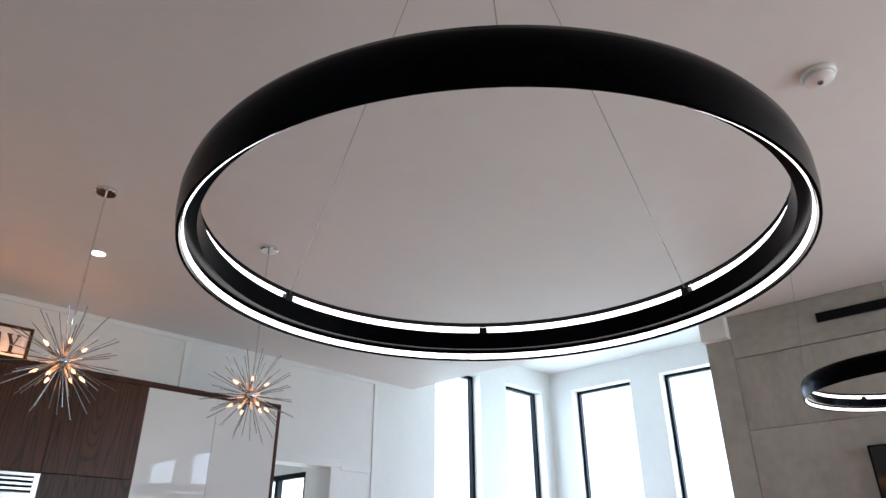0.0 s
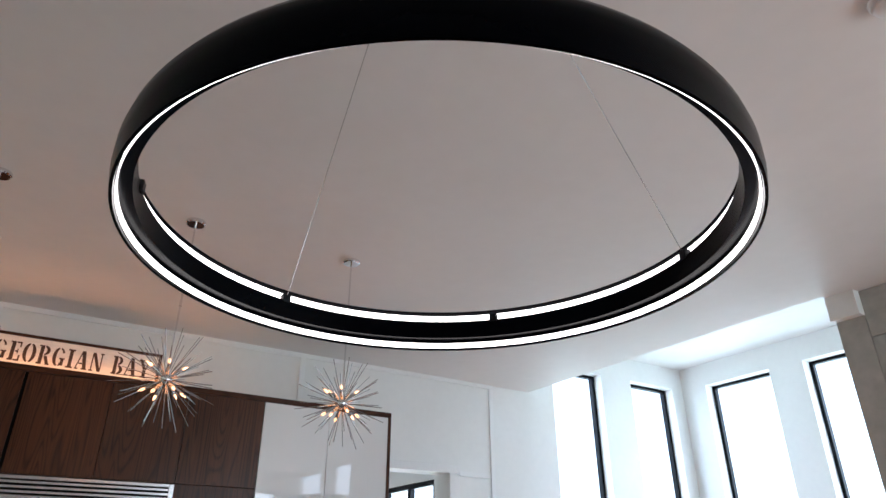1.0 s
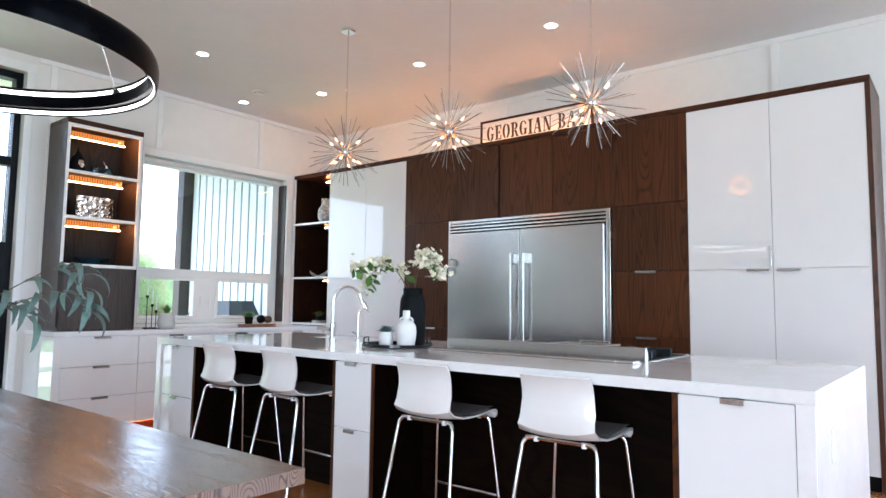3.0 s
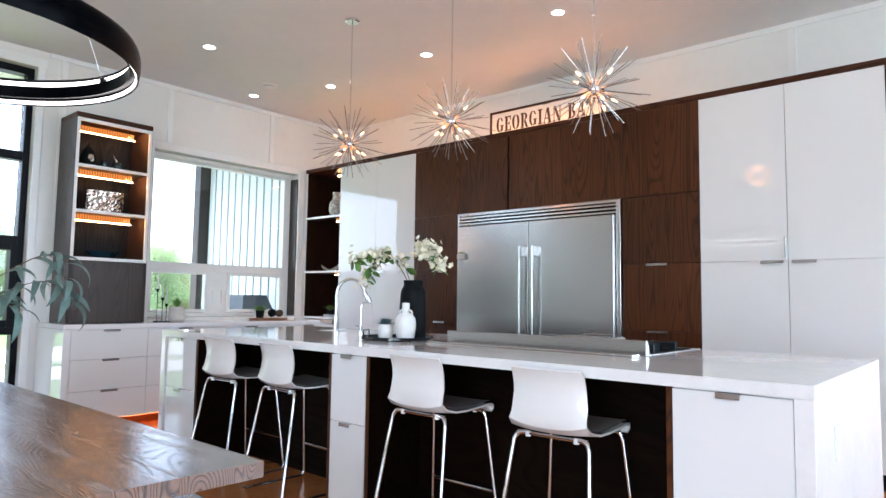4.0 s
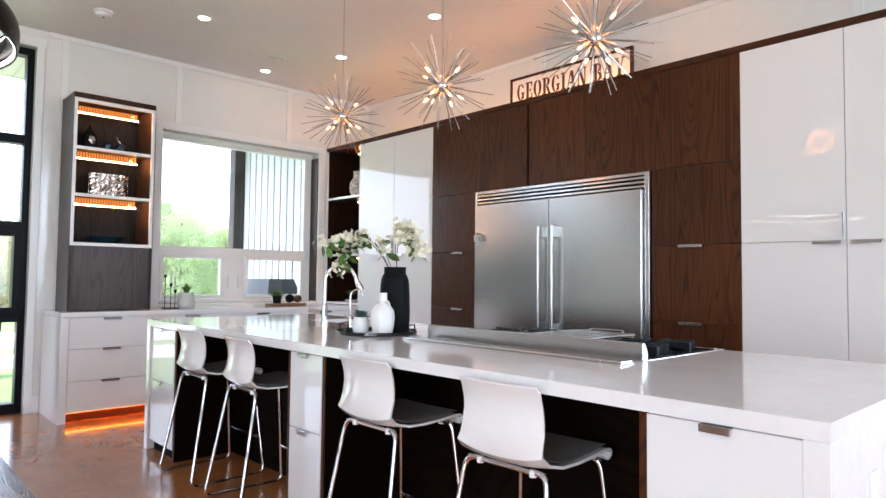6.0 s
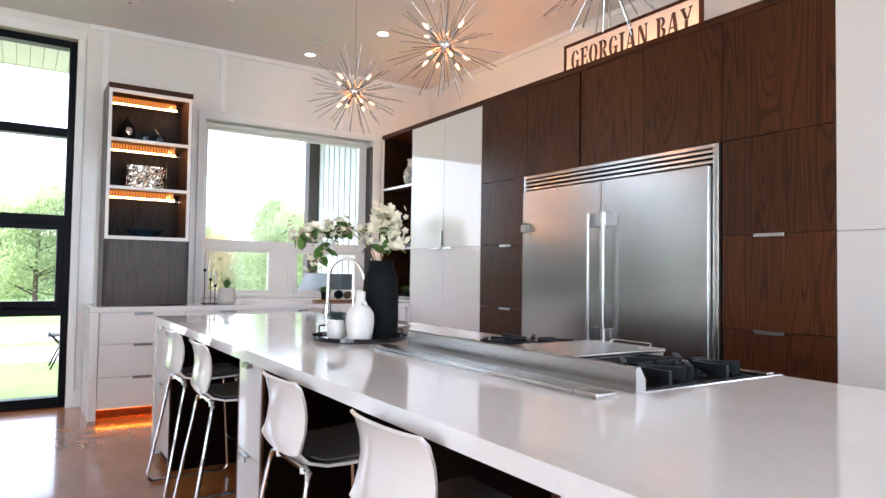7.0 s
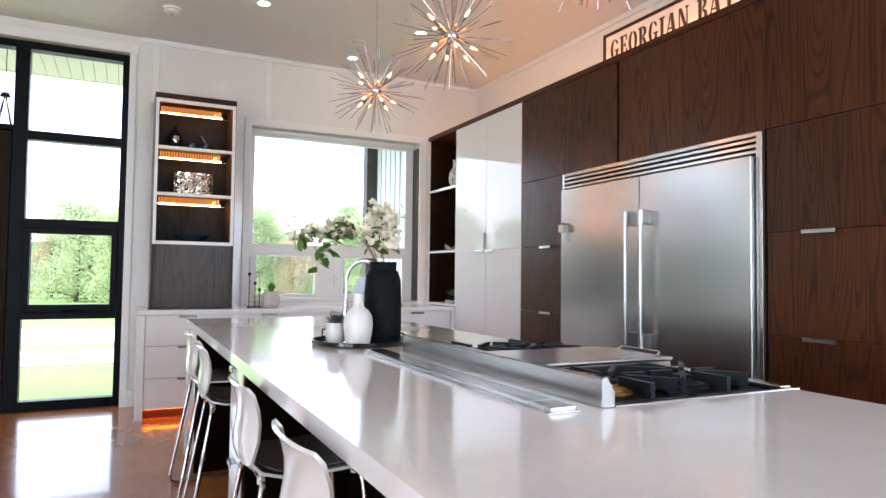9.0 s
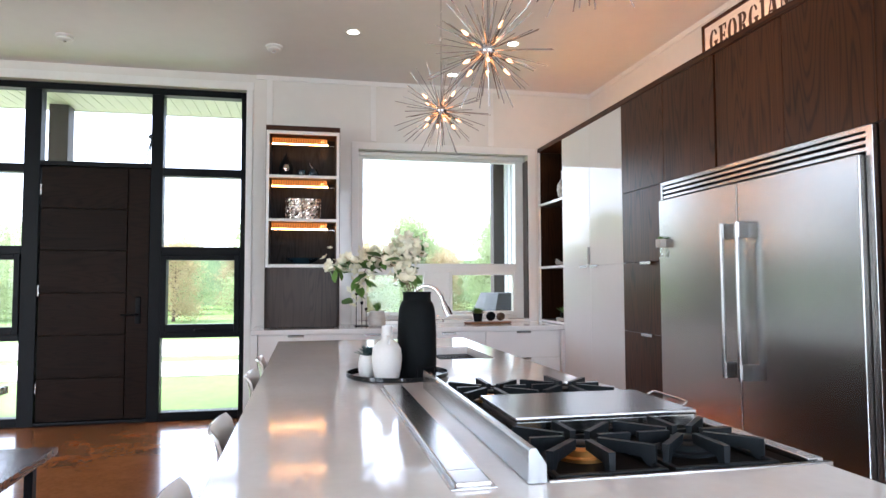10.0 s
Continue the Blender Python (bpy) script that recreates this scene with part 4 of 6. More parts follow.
for y0, y1, z0, z1 in ((SY0_ + 0.005, SY0_ + 0.032, 1.46, 2.742), (SY1_ - 0.032, SY1_ - 0.005, 1.46, 2.742), (SY0_ + 0.032, SY1_ - 0.032, 2.712, 2.742), (SY0_ + 0.032, SY1_ - 0.032, 1.46, 1.49)):
    part("face_frame", box(SXF - 0.02, SXF + 0.004, y0, y1, z0, z1, 0.001), TRIM, sc, "white face frame")
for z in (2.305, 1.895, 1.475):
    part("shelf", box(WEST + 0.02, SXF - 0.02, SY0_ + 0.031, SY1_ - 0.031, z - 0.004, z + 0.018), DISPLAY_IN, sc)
    if z > 1.5:
        part("shelf_edge", box(SXF - 0.02, SXF + 0.003, SY0_ + 0.032, SY1_ - 0.032, z - 0.006, z + 0.02, 0.001), TRIM, sc, "white shelf edge")
for z in (2.705, 2.298, 1.888):
    rail = part("led_rail", box(-3.93, -3.914, SY0_ + 0.05, SY1_ - 0.04, z - 0.070, z - 0.067), NICKEL, sc, "slim light rail")
    part("led_bar", box(-3.93, -3.914, SY0_ + 0.05, SY1_ - 0.11, z - 0.067, z - 0.053), WARMLED, rail, "warm glowing bar", False)
    # Added fins glow in place of the scallops thrown by the bar.
    for i in range(23):
        y = SY0_ + 0.052 + i * 0.0226
        part("scallop_fin", box(-3.924, -3.918, y, y + 0.015, z - 0.053, z), SCALLOP, rail, "", False)

for z in (2.705, 2.298, 1.888):
    window_lamp("display_strip_light", (-3.90, SY1_ - 0.17, z - 0.03), (-3.93, SY1_ - 0.03, z - 0.10), 0.10, 0.02, 0.55, (1.0, 0.42, 0.13))

solid("cabinet_top_led_strip", box(-3.95, 0.45, 5.885, 5.90, 2.752, 2.762), COVELED, "warm light strip lying on the tall cabinets", "light strip", smooth=False)

# ---- sign ----
sg = thing("wooden_sign", (-0.785, 5.98, 2.751), "whitewashed framed wooden sign with stencilled words", "sign")
part("board", box(-1.385, -0.185, 5.985, 5.997, 2.762, 3.0), SIGNW, sg)
for a in ((-1.402, -1.38, 2.751, 3.014), (-0.19, -0.167, 2.751, 3.014), (-1.38, -0.19, 2.992, 3.014), (-1.38, -0.19, 2.751, 2.772)):
    part("frame", box(a[0], a[1], 5.975, 6.0, a[2], a[3], 0.002), WALNUT_H, sg, "dark wooden frame strip")


def stencil_word(text, x0, x1, y, z0, height, mat, parent):
    """Stencilled slab-serif capitals, each letter one raised piece facing -y."""
    def rect(a, b, c, d):
        return [(a, c), (b, c), (b, d), (a, d)]

    def arc(cx, cy, rx, ry, tx, ty, a0, a1, steps=8):
        quads = []
        for i in range(steps):
            p, q = (radians(a0 + (a1 - a0) * k / steps) for k in (i, i + 1))
            quads.append([(cx + rx * math.cos(p), cy + ry * math.sin(p)), (cx + rx * math.cos(q), cy + ry * math.sin(q)),
                          (cx + (rx - tx) * math.cos(q), cy + (ry - ty) * math.sin(q)), (cx + (rx - tx) * math.cos(p), cy + (ry - ty) * math.sin(p))])
        return quads

    def slant(xa, xb, ya, yb, w):
        return [(xa, ya), (xa + w, ya), (xb + w, yb), (xb, yb)]
    feet = [rect(0, 0.10, 0, 0.08), rect(0, 0.10, 0.92, 1), rect(0.10, 0.36, 0, 1)]
    letters = {
        "I": (0.50, [rect(0, 0.5, 0, 0.08), rect(0, 0.5, 0.92, 1), rect(0.12, 0.38, 0.08, 0.92)]),
        "E": (0.80, feet + [rect(0.41, 0.76, 0.92, 1), rect(0.66, 0.76, 0.72, 0.92), rect(0.41, 0.62, 0.46, 0.54), rect(0.55, 0.62, 0.38, 0.62), rect(0.41, 0.80, 0, 0.08), rect(0.68, 0.80, 0.08, 0.30)]),
        "O": (0.90, arc(0.42, 0.5, 0.42, 0.5, 0.26, 0.08, 95, 265, 12) + arc(0.48, 0.5, 0.42, 0.5, 0.26, 0.08, -85, 85, 12)),
        "G": (0.90, arc(0.42, 0.5, 0.42, 0.5, 0.26, 0.08, 95, 265, 12) + arc(0.48, 0.5, 0.38, 0.5, 0.16, 0.08, 30, 85, 6) + [rect(0.60, 0.82, 0.06, 0.38), rect(0.50, 0.90, 0.38, 0.46)] + arc(0.48, 0.5, 0.30, 0.5, 0.2, 0.08, 275, 318, 5)),
        "R": (0.90, feet + arc(0.41, 0.74, 0.40, 0.26, 0.24, 0.08, -85, 90) + [slant(0.66, 0.40, 0, 0.46, 0.24), rect(0.62, 0.92, 0, 0.07)]),
        "A": (0.92, [slant(0.04, 0.36, 0.07, 0.95, 0.09), slant(0.58, 0.36, 0.07, 1, 0.27), rect(0.25, 0.52, 0.28, 0.35), rect(0, 0.26, 0, 0.07), rect(0.50, 0.92, 0, 0.07)]),
        "N": (0.95, [rect(0.10, 0.19, 0.07, 0.93), slant(0.62, 0.10, 0, 1, 0.24), rect(0.77, 0.86, 0.07, 0.93), rect(0, 0.30, 0, 0.07), rect(0.68, 0.95, 0.93, 1)]),
        "B": (0.85, feet + arc(0.41, 0.76, 0.36, 0.24, 0.22, 0.08, -85, 90) + arc(0.41, 0.26, 0.42, 0.26, 0.25, 0.08, -90, 85)),
        "Y": (0.90, [slant(0.36, 0.06, 0.46, 0.93, 0.25), slant(0.55, 0.76, 0.48, 0.93, 0.09), rect(0.34, 0.60, 0.08, 0.43), rect(0.22, 0.72, 0, 0.08), rect(0, 0.38, 0.93, 1), rect(0.66, 0.94, 0.93, 1)]),
        " ": (0.45, []),
    }
    total = sum(letters[c][0] + 0.14 for c in text) - 0.14
    k, pen = (x1 - x0) / total, x0
    for c in text:
        width, quads = letters[c]
        if quads:
            bm = bmesh.new()
            for quad in quads:
                v = [bm.verts.new((pen + px * k, y + dy, z0 + pz * height)) for dy in (0.0, 0.003) for px, pz in quad]
                for f in ((0, 1, 2, 3), (7, 6, 5, 4), (0, 4, 5, 1), (1, 5, 6, 2), (2, 6, 7, 3), (3, 7, 4, 0)):
                    bm.faces.new([v[i] for i in f])
            part("letter", bm, mat, parent, "brown stencilled letter", False)
        pen += (width + 0.14) * k


stencil_word("GEORGIAN BAY", -1.325, -0.245, 5.9815, 2.805, 0.145, INK, sg)

# ---- pendants ----


def pendant(x, y):
    z = 2.37
    p = thing("pendant_light", (x, y, z), "chrome starburst pendant light with candle bulbs, lit", "pendant light", "island pendants")
    part("canopy", lathe([(0, 0), (0.052, 0), (0.06, 0.006), (0.06, 0.022), (0, 0.022)], (x, y, CEIL_Z - 0.022), 32), CHROME, p)
    part("stem", tube([(x, y, z), (x, y, z + 0.45), (x, y, CEIL_Z - 0.02)], 0.0055, 10), CHROME, p)
    part("coupling", tube([(x, y, z + 0.44), (x, y, z + 0.48)], 0.008, 10), CHROME, p)
    part("hub", lathe([(0, -0.036)] + [(0.036 * math.cos(radians(a)), 0.036 * math.sin(radians(a))) for a in range(-75, 76, 15)] + [(0, 0.036)], (x, y, z), 28), CHROME, p)
    rng = random.Random(4)
    rod = mesh_of("rod", tube([(0, 0, 0.03), (0, 0, 0.30)], 0.0022, 8), ROD)
    count = 66
    for i in range(count):
        zz = 1 - 2 * (i + 0.5) / count
        a = i * 2.39996 + rng.uniform(-0.12, 0.12)
        r = math.sqrt(1 - zz * zz)
        d = Vector((r * math.cos(a), r * math.sin(a), zz + rng.uniform(-0.05, 0.05))).normalized()
        o = new("rod", rod)
        o.parent = p
        o.matrix_basis = d.to_track_quat("Z", "Y").to_matrix().to_4x4() @ Matrix.Diagonal((1, 1, rng.uniform(0.82, 1.05), 1))
    arm = mesh_of("arm", tube([(0, 0, 0.03), (0, 0, 0.112), (0, 0, 0.114)], [0.0085, 0.0085, 0.006], 12), NICKEL)
    flame = mesh_of("bulb", lathe([(0.004, 0.114), (0.0072, 0.122), (0.0078, 0.129), (0.0055, 0.141), (0.002, 0.152), (0, 0.153)], (0, 0, 0), 16), BULB)
    for i, (az, el) in enumerate([(20, 40), (140, 42), (260, 38), (200, 30), (45, -32), (105, -40), (165, -30), (225, -42), (285, -32), (345, -38)]):
        d = Vector((math.cos(radians(az)) * math.cos(radians(el)), math.sin(radians(az)) * math.cos(radians(el)), math.sin(radians(el))))
        o = new("arm", arm)
        o.parent = p
        o.matrix_basis = d.to_track_quat("Z", "Y").to_matrix().to_4x4()
        b = new("bulb", flame)
        b.parent = o
        tagged(b, "glowing candle bulb")
    return p


pend = pendant(-0.40, 4.209)
copy_thing(pend, pose(-1.455, 4.209, 2.37, 0, 0, 15))
copy_thing(pend, pose(0.678, 4.209, 2.37, 0, 0, -20))
for x in (-1.455, -0.40, 0.678):
    lamp = new("pendant_glow", bpy.data.lights.new("pendant_glow", "POINT"))
    lamp.data.energy, lamp.data.color, lamp.data.shadow_soft_size = 1.4, (1.0, 0.36, 0.11), 0.10
    lamp.location = (x, 4.209, 2.37)

# ---- ring lamps ----


def ring_lamp(cx, cy, z0, radius, label, canopy=True):
    r = thing("ring_chandelier", (cx, cy, z0), label, "chandelier", "ring chandeliers")
    h, gather = 0.080, 0.06 if canopy else 0.5
    section = [(radius - 0.006, 0.0), (radius, 0.0), (radius + 0.005, 0.034), (radius + 0.005, 0.068), (radius, 0.093), (radius - 0.009, 0.110), (radius - 0.019, 0.116), (radius - 0.021, 0.114), (radius - 0.012, 0.106), (radius - 0.0085, 0.068), (radius - 0.0085, 0.034), (radius - 0.006, 0.0)]
    part("shell", lathe(section, (cx, cy, z0), 128), RINGBLK, r, "matte black aluminium ring")
    part("diffuser", lathe([(radius - 0.011, 0.005), (radius - 0.0095, 0.005), (radius - 0.0095, 0.020), (radius - 0.011, 0.020), (radius - 0.011, 0.005)], (cx, cy, z0), 128), LED, r, "glowing lower light band")
    part("inner_band", lathe([(radius - 0.034, 0.029), (radius - 0.012, 0.0275), (radius - 0.012, 0.030), (radius - 0.031, 0.032), (radius - 0.031, h), (radius - 0.034, h), (radius - 0.034, 0.029)], (cx, cy, z0), 128), RINGBLK, r, "black inner band")
    part("upper_diffuser", lathe([(radius - 0.019, h - 0.002), (radius - 0.0175, h - 0.002), (radius - 0.0205, 0.1015), (radius - 0.022, 0.1015), (radius - 0.019, h - 0.002)], (cx, cy, z0), 128), LED, r, "glowing inner light band")
    if canopy:
        part("canopy", lathe([(0, 0), (0.11, 0), (0.115, 0.005), (0.115, 0.03), (0, 0.03)], (cx, cy, CEIL_Z - 0.03), 36), BLACKM, r, "round black ceiling canopy")
    for i in range(6):
        a = radians(102 - 60 * i)
        x, y = cx + (radius - 0.030) * math.cos(a), cy + (radius - 0.030) * math.sin(a)
        bm = box(-0.012, 0.012, -0.009, 0.009, h - 0.006, h + 0.016, 0.002)
        bmesh.ops.transform(bm, matrix=pose(x, y, z0, 0, 0, math.degrees(a) + 90), verts=bm.verts)
        part("clip", bm, BLACKM, r)
        if i % 2 == 0:
            part("cable", tube([(x, y, z0 + h), (cx + gather * math.cos(a), cy + gather * math.sin(a), CEIL_Z - 0.001)], 0.0012, 6), NICKEL, r, "thin steel cable")
    return r


ring_lamp(-0.372, 1.400, 1.993, 0.638, "large matte black ring chandelier over the dining table, lit")
ring_lamp(3.25, 1.17, 2.33, 0.62, "matte black ring chandelier by the stone wall, lit", False)

# ---- ceiling fittings ----
dl = thing("downlight", (-2.88, 3.765, CEIL_Z), "small recessed white downlight, lit", "downlight", "ceiling downlights")
part("rim", lathe([(0.046, -0.003), (0.062, -0.004), (0.064, 0), (0.046, 0.0)], (-2.88, 3.765, CEIL_Z), 32), TRIM, dl)
part("lens", lathe([(0, -0.002), (0.046, -0.002), (0.046, 0), (0, 0)], (-2.88, 3.765, CEIL_Z), 32), DOWN, dl, "glowing round lens", False)
for x, y in ((-2.875, 5.14), (-1.49, 5.125), (-0.11, 5.125), (1.26, 5.13), (-3.80, 4.81)):
    copy_thing(dl, pose(x, y, CEIL_Z))
det = thing("smoke_detector", (1.397, 0.942, CEIL_Z), "round white smoke detector on the ceiling", "smoke detector", "ceiling detectors")
part("body", lathe([(0.072, 0), (0.072, -0.012), (0.066, -0.018), (0.052, -0.019), (0.050, -0.026), (0.062, -0.028), (0.060, -0.036), (0.045, -0.046), (0, -0.048)], (1.397, 0.942, CEIL_Z), 36), TRIM, det)
part("sensor", lathe([(0.014, -0.046), (0.014, -0.052), (0.010, -0.055), (0, -0.055)], (1.397, 0.942, CEIL_Z), 20), NICKEL, det)
for x, y in ((-3.42, 1.42), (-3.33, 3.11)):
    copy_thing(det, pose(x, y, CEIL_Z))
vt = thing("ceiling_vent", (-3.355, 4.71, CEIL_Z), "round white ceiling air valve", "vent")
part("ring", lathe([(0.075, 0), (0.085, -0.004), (0.08, -0.012), (0.06, -0.014), (0.06, 0)], (-3.355, 4.71, CEIL_Z), 36), TRIM, vt)
part("disc", lathe([(0.0, -0.012), (0.04, -0.014), (0.052, -0.022), (0.045, -0.028), (0, -0.03)], (-3.355, 4.71, CEIL_Z), 36), TRIM, vt)

# ---- stools ----
SEATZ = 0.648


def stool(x, y):
    s = thing("counter_stool", (x, y, 0), "white gloss shell counter stool on chrome sled legs", "stool", "island stools")
    prof = [(-0.195, 0.886, 0.158, 0.016), (-0.180, 0.866, 0.162, 0.018), (-0.168, 0.82, 0.163, 0.020), (-0.166, 0.78, 0.164, 0.022), (-0.172, 0.735, 0.168, 0.024), (-0.176, 0.69, 0.169, 0.026), (-0.165, 0.655, 0.174, 0.024), (-0.135, 0.634, 0.182, 0.017),
            (-0.08, 0.626, 0.19, 0.012), (0.0, 0.626, 0.19, 0.010), (0.10, 0.634, 0.19, 0.008), (0.17, 0.643, 0.188, 0.006), (0.203, 0.642, 0.184, 0.004), (0.224, 0.630, 0.180, 0.002), (0.227, 0.612, 0.176, 0.0), (0.212, 0.600, 0.172, 0.0)]
    n = 13
    bm = bmesh.new()
    rows = []
    for i, (py, pz, half, curl) in enumerate(prof):
        back = max(0.0, min(1.0, (pz - 0.645) / 0.06)) if py < 0 else 0.0
        row = []
        for k in range(n):
            u = -1 + 2 * k / (n - 1)
            c = curl * abs(u) ** 2.5
            row.append(bm.verts.new((x + half * u, y + py + c * back * 1.3, pz + c * (1 - back))))
        rows.append(row)
    for a, b in zip(rows, rows[1:]):
        for k in range(n - 1):
            bm.faces.new((a[k], a[k + 1], b[k + 1], b[k]))
    bmesh.ops.recalc_face_normals(bm, faces=bm.faces)
    bmesh.ops.solidify(bm, geom=bm.faces[:], thickness=0.009)
    part("shell", bm, PLASTIC, s, "white moulded seat shell")
    bm = bmesh.new()
    rows = []
    for py, pz, half, curl in prof[7:13]:
        rows.append([bm.verts.new((x + (half - 0.012) * (-1 + 2 * k / 8), y + py + (0.012 if py < -0.1 else -0.008), pz + 0.0125 + curl * abs(-1 + 2 * k / 8) ** 2.5)) for k in range(9)])
    for a, b in zip(rows, rows[1:]):
        for k in range(8):
            bm.faces.new((a[k], a[k + 1], b[k + 1], b[k]))
    bmesh.ops.recalc_face_normals(bm, faces=bm.faces)
    bmesh.ops.solidify(bm, geom=bm.faces[:], thickness=0.004)
    part("seat_pad", bm, PAD, s, "grey seat pad")
    for sx in (-1, 1):
        pts = [(x + sx * 0.10, y + 0.155, 0.611), (x + sx * 0.168, y + 0.168, 0.611), (x + sx * 0.222, y + 0.225, 0.011), (x + sx * 0.222, y - 0.235, 0.011), (x + sx * 0.168, y - 0.13, 0.611), (x + sx * 0.10, y - 0.12, 0.611)]
        part("leg_frame", tube(rounded(pts, 0.045, 6), 0.0095, 12), CHROME, s, "bent chrome sled leg")
    part("footrest", tube([(x - 0.192, y + 0.206, 0.22), (x + 0.192, y + 0.206, 0.22)], 0.008, 12), CHROME, s, "chrome footrest bar")
    part("cross_bar", tube([(x - 0.160, y + 0.16, 0.610), (x + 0.160, y + 0.16, 0.610)], 0.008, 10), CHROME, s)
    part("cross_bar", tube([(x - 0.160, y - 0.125, 0.610), (x + 0.160, y - 0.125, 0.610)], 0.008, 10), CHROME, s)
    for sx in (-1, 1):
        for sy in (-0.125, 0.16):
            part("mount", lathe([(0.012, 0), (0.012, 0.02), (0.0, 0.02)], (x + sx * 0.11, y + sy, 0.598), 14), PLASTIC, s)
    return s


st = stool(0.29, 3.325)
copy_thing(st, pose(1.018, 3.318, 0, 0, 0, 1.5))
copy_thing(st, pose(-0.84, 3.325, 0, 0, 0, -2))
copy_thing(st, pose(-1.485, 3.325, 0, 0, 0, 2))

# ---- dining table and bench ----
tb = thing("dining_table", (-0.27, 1.39, 0), "grey-brown ash plank dining table with black legs", "table")
for i in range(4):
    y0 = 0.98 + i * 0.211
    part("tabletop_plank", box(-1.56, 1.06, y0, y0 + 0.2108, 0.722, 0.76, 0.0006), TABLE, tb, "grained grey-brown plank")
for sx in (-1.25, 0.72):
    bm = bmesh.new()
    for a in ((sx - 0.03, sx + 0.03, 1.04, 1.10, 0.0, 0.68), (sx - 0.03, sx + 0.03, 1.68, 1.74, 0.0, 0.68), (sx - 0.03, sx + 0.03, 1.04, 1.74, 0.68, 0.7215), (sx - 0.03, sx + 0.03, 1.10, 1.68, 0.0, 0.03)):
        box(*a, 0.002, bm)
    part("leg_frame", bm, BLACKM, tb, "black metal leg frame")
bn = thing("dining_bench", (-0.35, 1.97, 0), "grey-brown wooden dining bench with black legs", "bench")
part("seat", box(-1.44, 0.77, 1.84, 2.12, 0.41, 0.45, 0.004), TABLE, bn)
for sx in (-1.22, 0.55):
    bm = bmesh.new()
    for a in ((sx - 0.025, sx + 0.025, 1.85, 1.89, 0, 0.385), (sx - 0.025, sx + 0.025, 2.05, 2.09, 0, 0.385), (sx - 0.025, sx + 0.025, 1.85, 2.09, 0.385, 0.4095)):
        box(*a, 0.002, bm)
    part("leg_frame", bm, BLACKM, bn, "black metal leg frame")

# ---- stone wall: tiles, slot and screen ----
tw = thing("stone_tile_wall", (EAST, 0, 0), "large grey stone tiles on the feature wall", "tile wall", "", "structure")
tile = mesh_of("tile", box(-0.009, 0.018, -0.599, 0.599, -0.2985, 0.2985, 0.0015), TILE)
for row in range(6):
    for col in range(4):
        y = 2.55 - 0.6 - col * 1.2 + (0.0 if row % 2 else 0.6)
        low = max(0.0, 0.0 - (y - 0.6))
        if low > 1.1:
            continue
        o = new("tile", tile)
        o.parent = tw
        cut = max(0.0, y + 0.6 - 2.55)
        o.location = (0, y - cut / 2 + low / 2, 0.3 + row * 0.6 if row < 5 else 3.19)
        o.scale = (1, (1.198 - cut - low) / 1.198, 1 if row < 5 else 0.62)
structure("wall_stone_end", box(4.275, EAST + 0.02, 2.552, 2.77, 0, 3.18), TILE, "grey stone end of the feature wall")
sl = thing("slot_vent", (4.27, 1.3, 3.18), "long black linear slot vent in the stone wall", "vent")
part("frame", box(4.262, 4.279, 0.4, 1.85, 3.16, 3.235, 0.002), BLACKM, sl)
tv = thing("television", (4.25, 0.95, 1.3), "black flat television on the stone wall", "television")
part("panel", box(4.235, 4.278, 0.15, 1.74, 1.30, 2.19, 0.005), BLACKM, tv)
part("screen", box(4.231, 4.236, 0.165, 1.725, 1.315, 2.175), SCREEN, tv, "", False)

# ---- island decoration ----
TX, TY = -0.476, 3.805
tr = thing("round_tray", (TX, TY, 0.9), "round black metal tray with loop handles on the island", "tray")
part("dish", lathe([(0, 0.001), (0.222, 0.001), (0.226, 0.006), (0.226, 0.022), (0.221, 0.022), (0.219, 0.009), (0, 0.008)], (TX, TY, 0.9), 64), TRAYBLK, tr)
for s in (-1, 1):
    a = radians(28)
    dx, dy = math.cos(a), math.sin(a)
    px, py = TX + s * 0.205 * dx, TY + s * 0.205 * dy
    part("handle", tube(rounded([(px + dy * 0.05, py - dx * 0.05, 0.918), (px + dy * 0.05, py - dx * 0.05, 0.955), (px - dy * 0.05, py + dx * 0.05, 0.955), (px - dy * 0.05, py + dx * 0.05, 0.918)], 0.006), 0.004, 8), BLACKM, tr, "thin black loop handle")
VX, VY = -0.42, 3.883
solid("black_vase", lathe([(0, 0), (0.079, 0), (0.084, 0.008), (0.086, 0.10), (0.084, 0.20), (0.081, 0.265), (0.078, 0.292), (0.068, 0.318), (0.061, 0.326), (0.061, 0.355), (0.065, 0.362), (0.060, 0.364), (0.055, 0.355), (0.055, 0.33), (0.07, 0.30), (0.075, 0.2), (0.068, 0.01), (0, 0.01)], (VX, VY, 0.9085), 56), VASEBLK, "tall matte black ceramic vase on the tray", "vase")
JX, JY = -0.344, 3.742
jg = thing("white_jug_vase", (JX, JY, 0.9085), "small white ceramic bottle vase with two ear handles", "vase")
part("body", lathe([(0, 0), (0.046, 0), (0.052, 0.005), (0.060, 0.045), (0.064, 0.09), (0.060, 0.125), (0.044, 0.15), (0.026, 0.163), (0.0225, 0.17), (0.0225, 0.222), (0.0185, 0.222), (0.018, 0.17), (0, 0.165)], (JX, JY, 0.9085), 44), CERAMIC, jg)
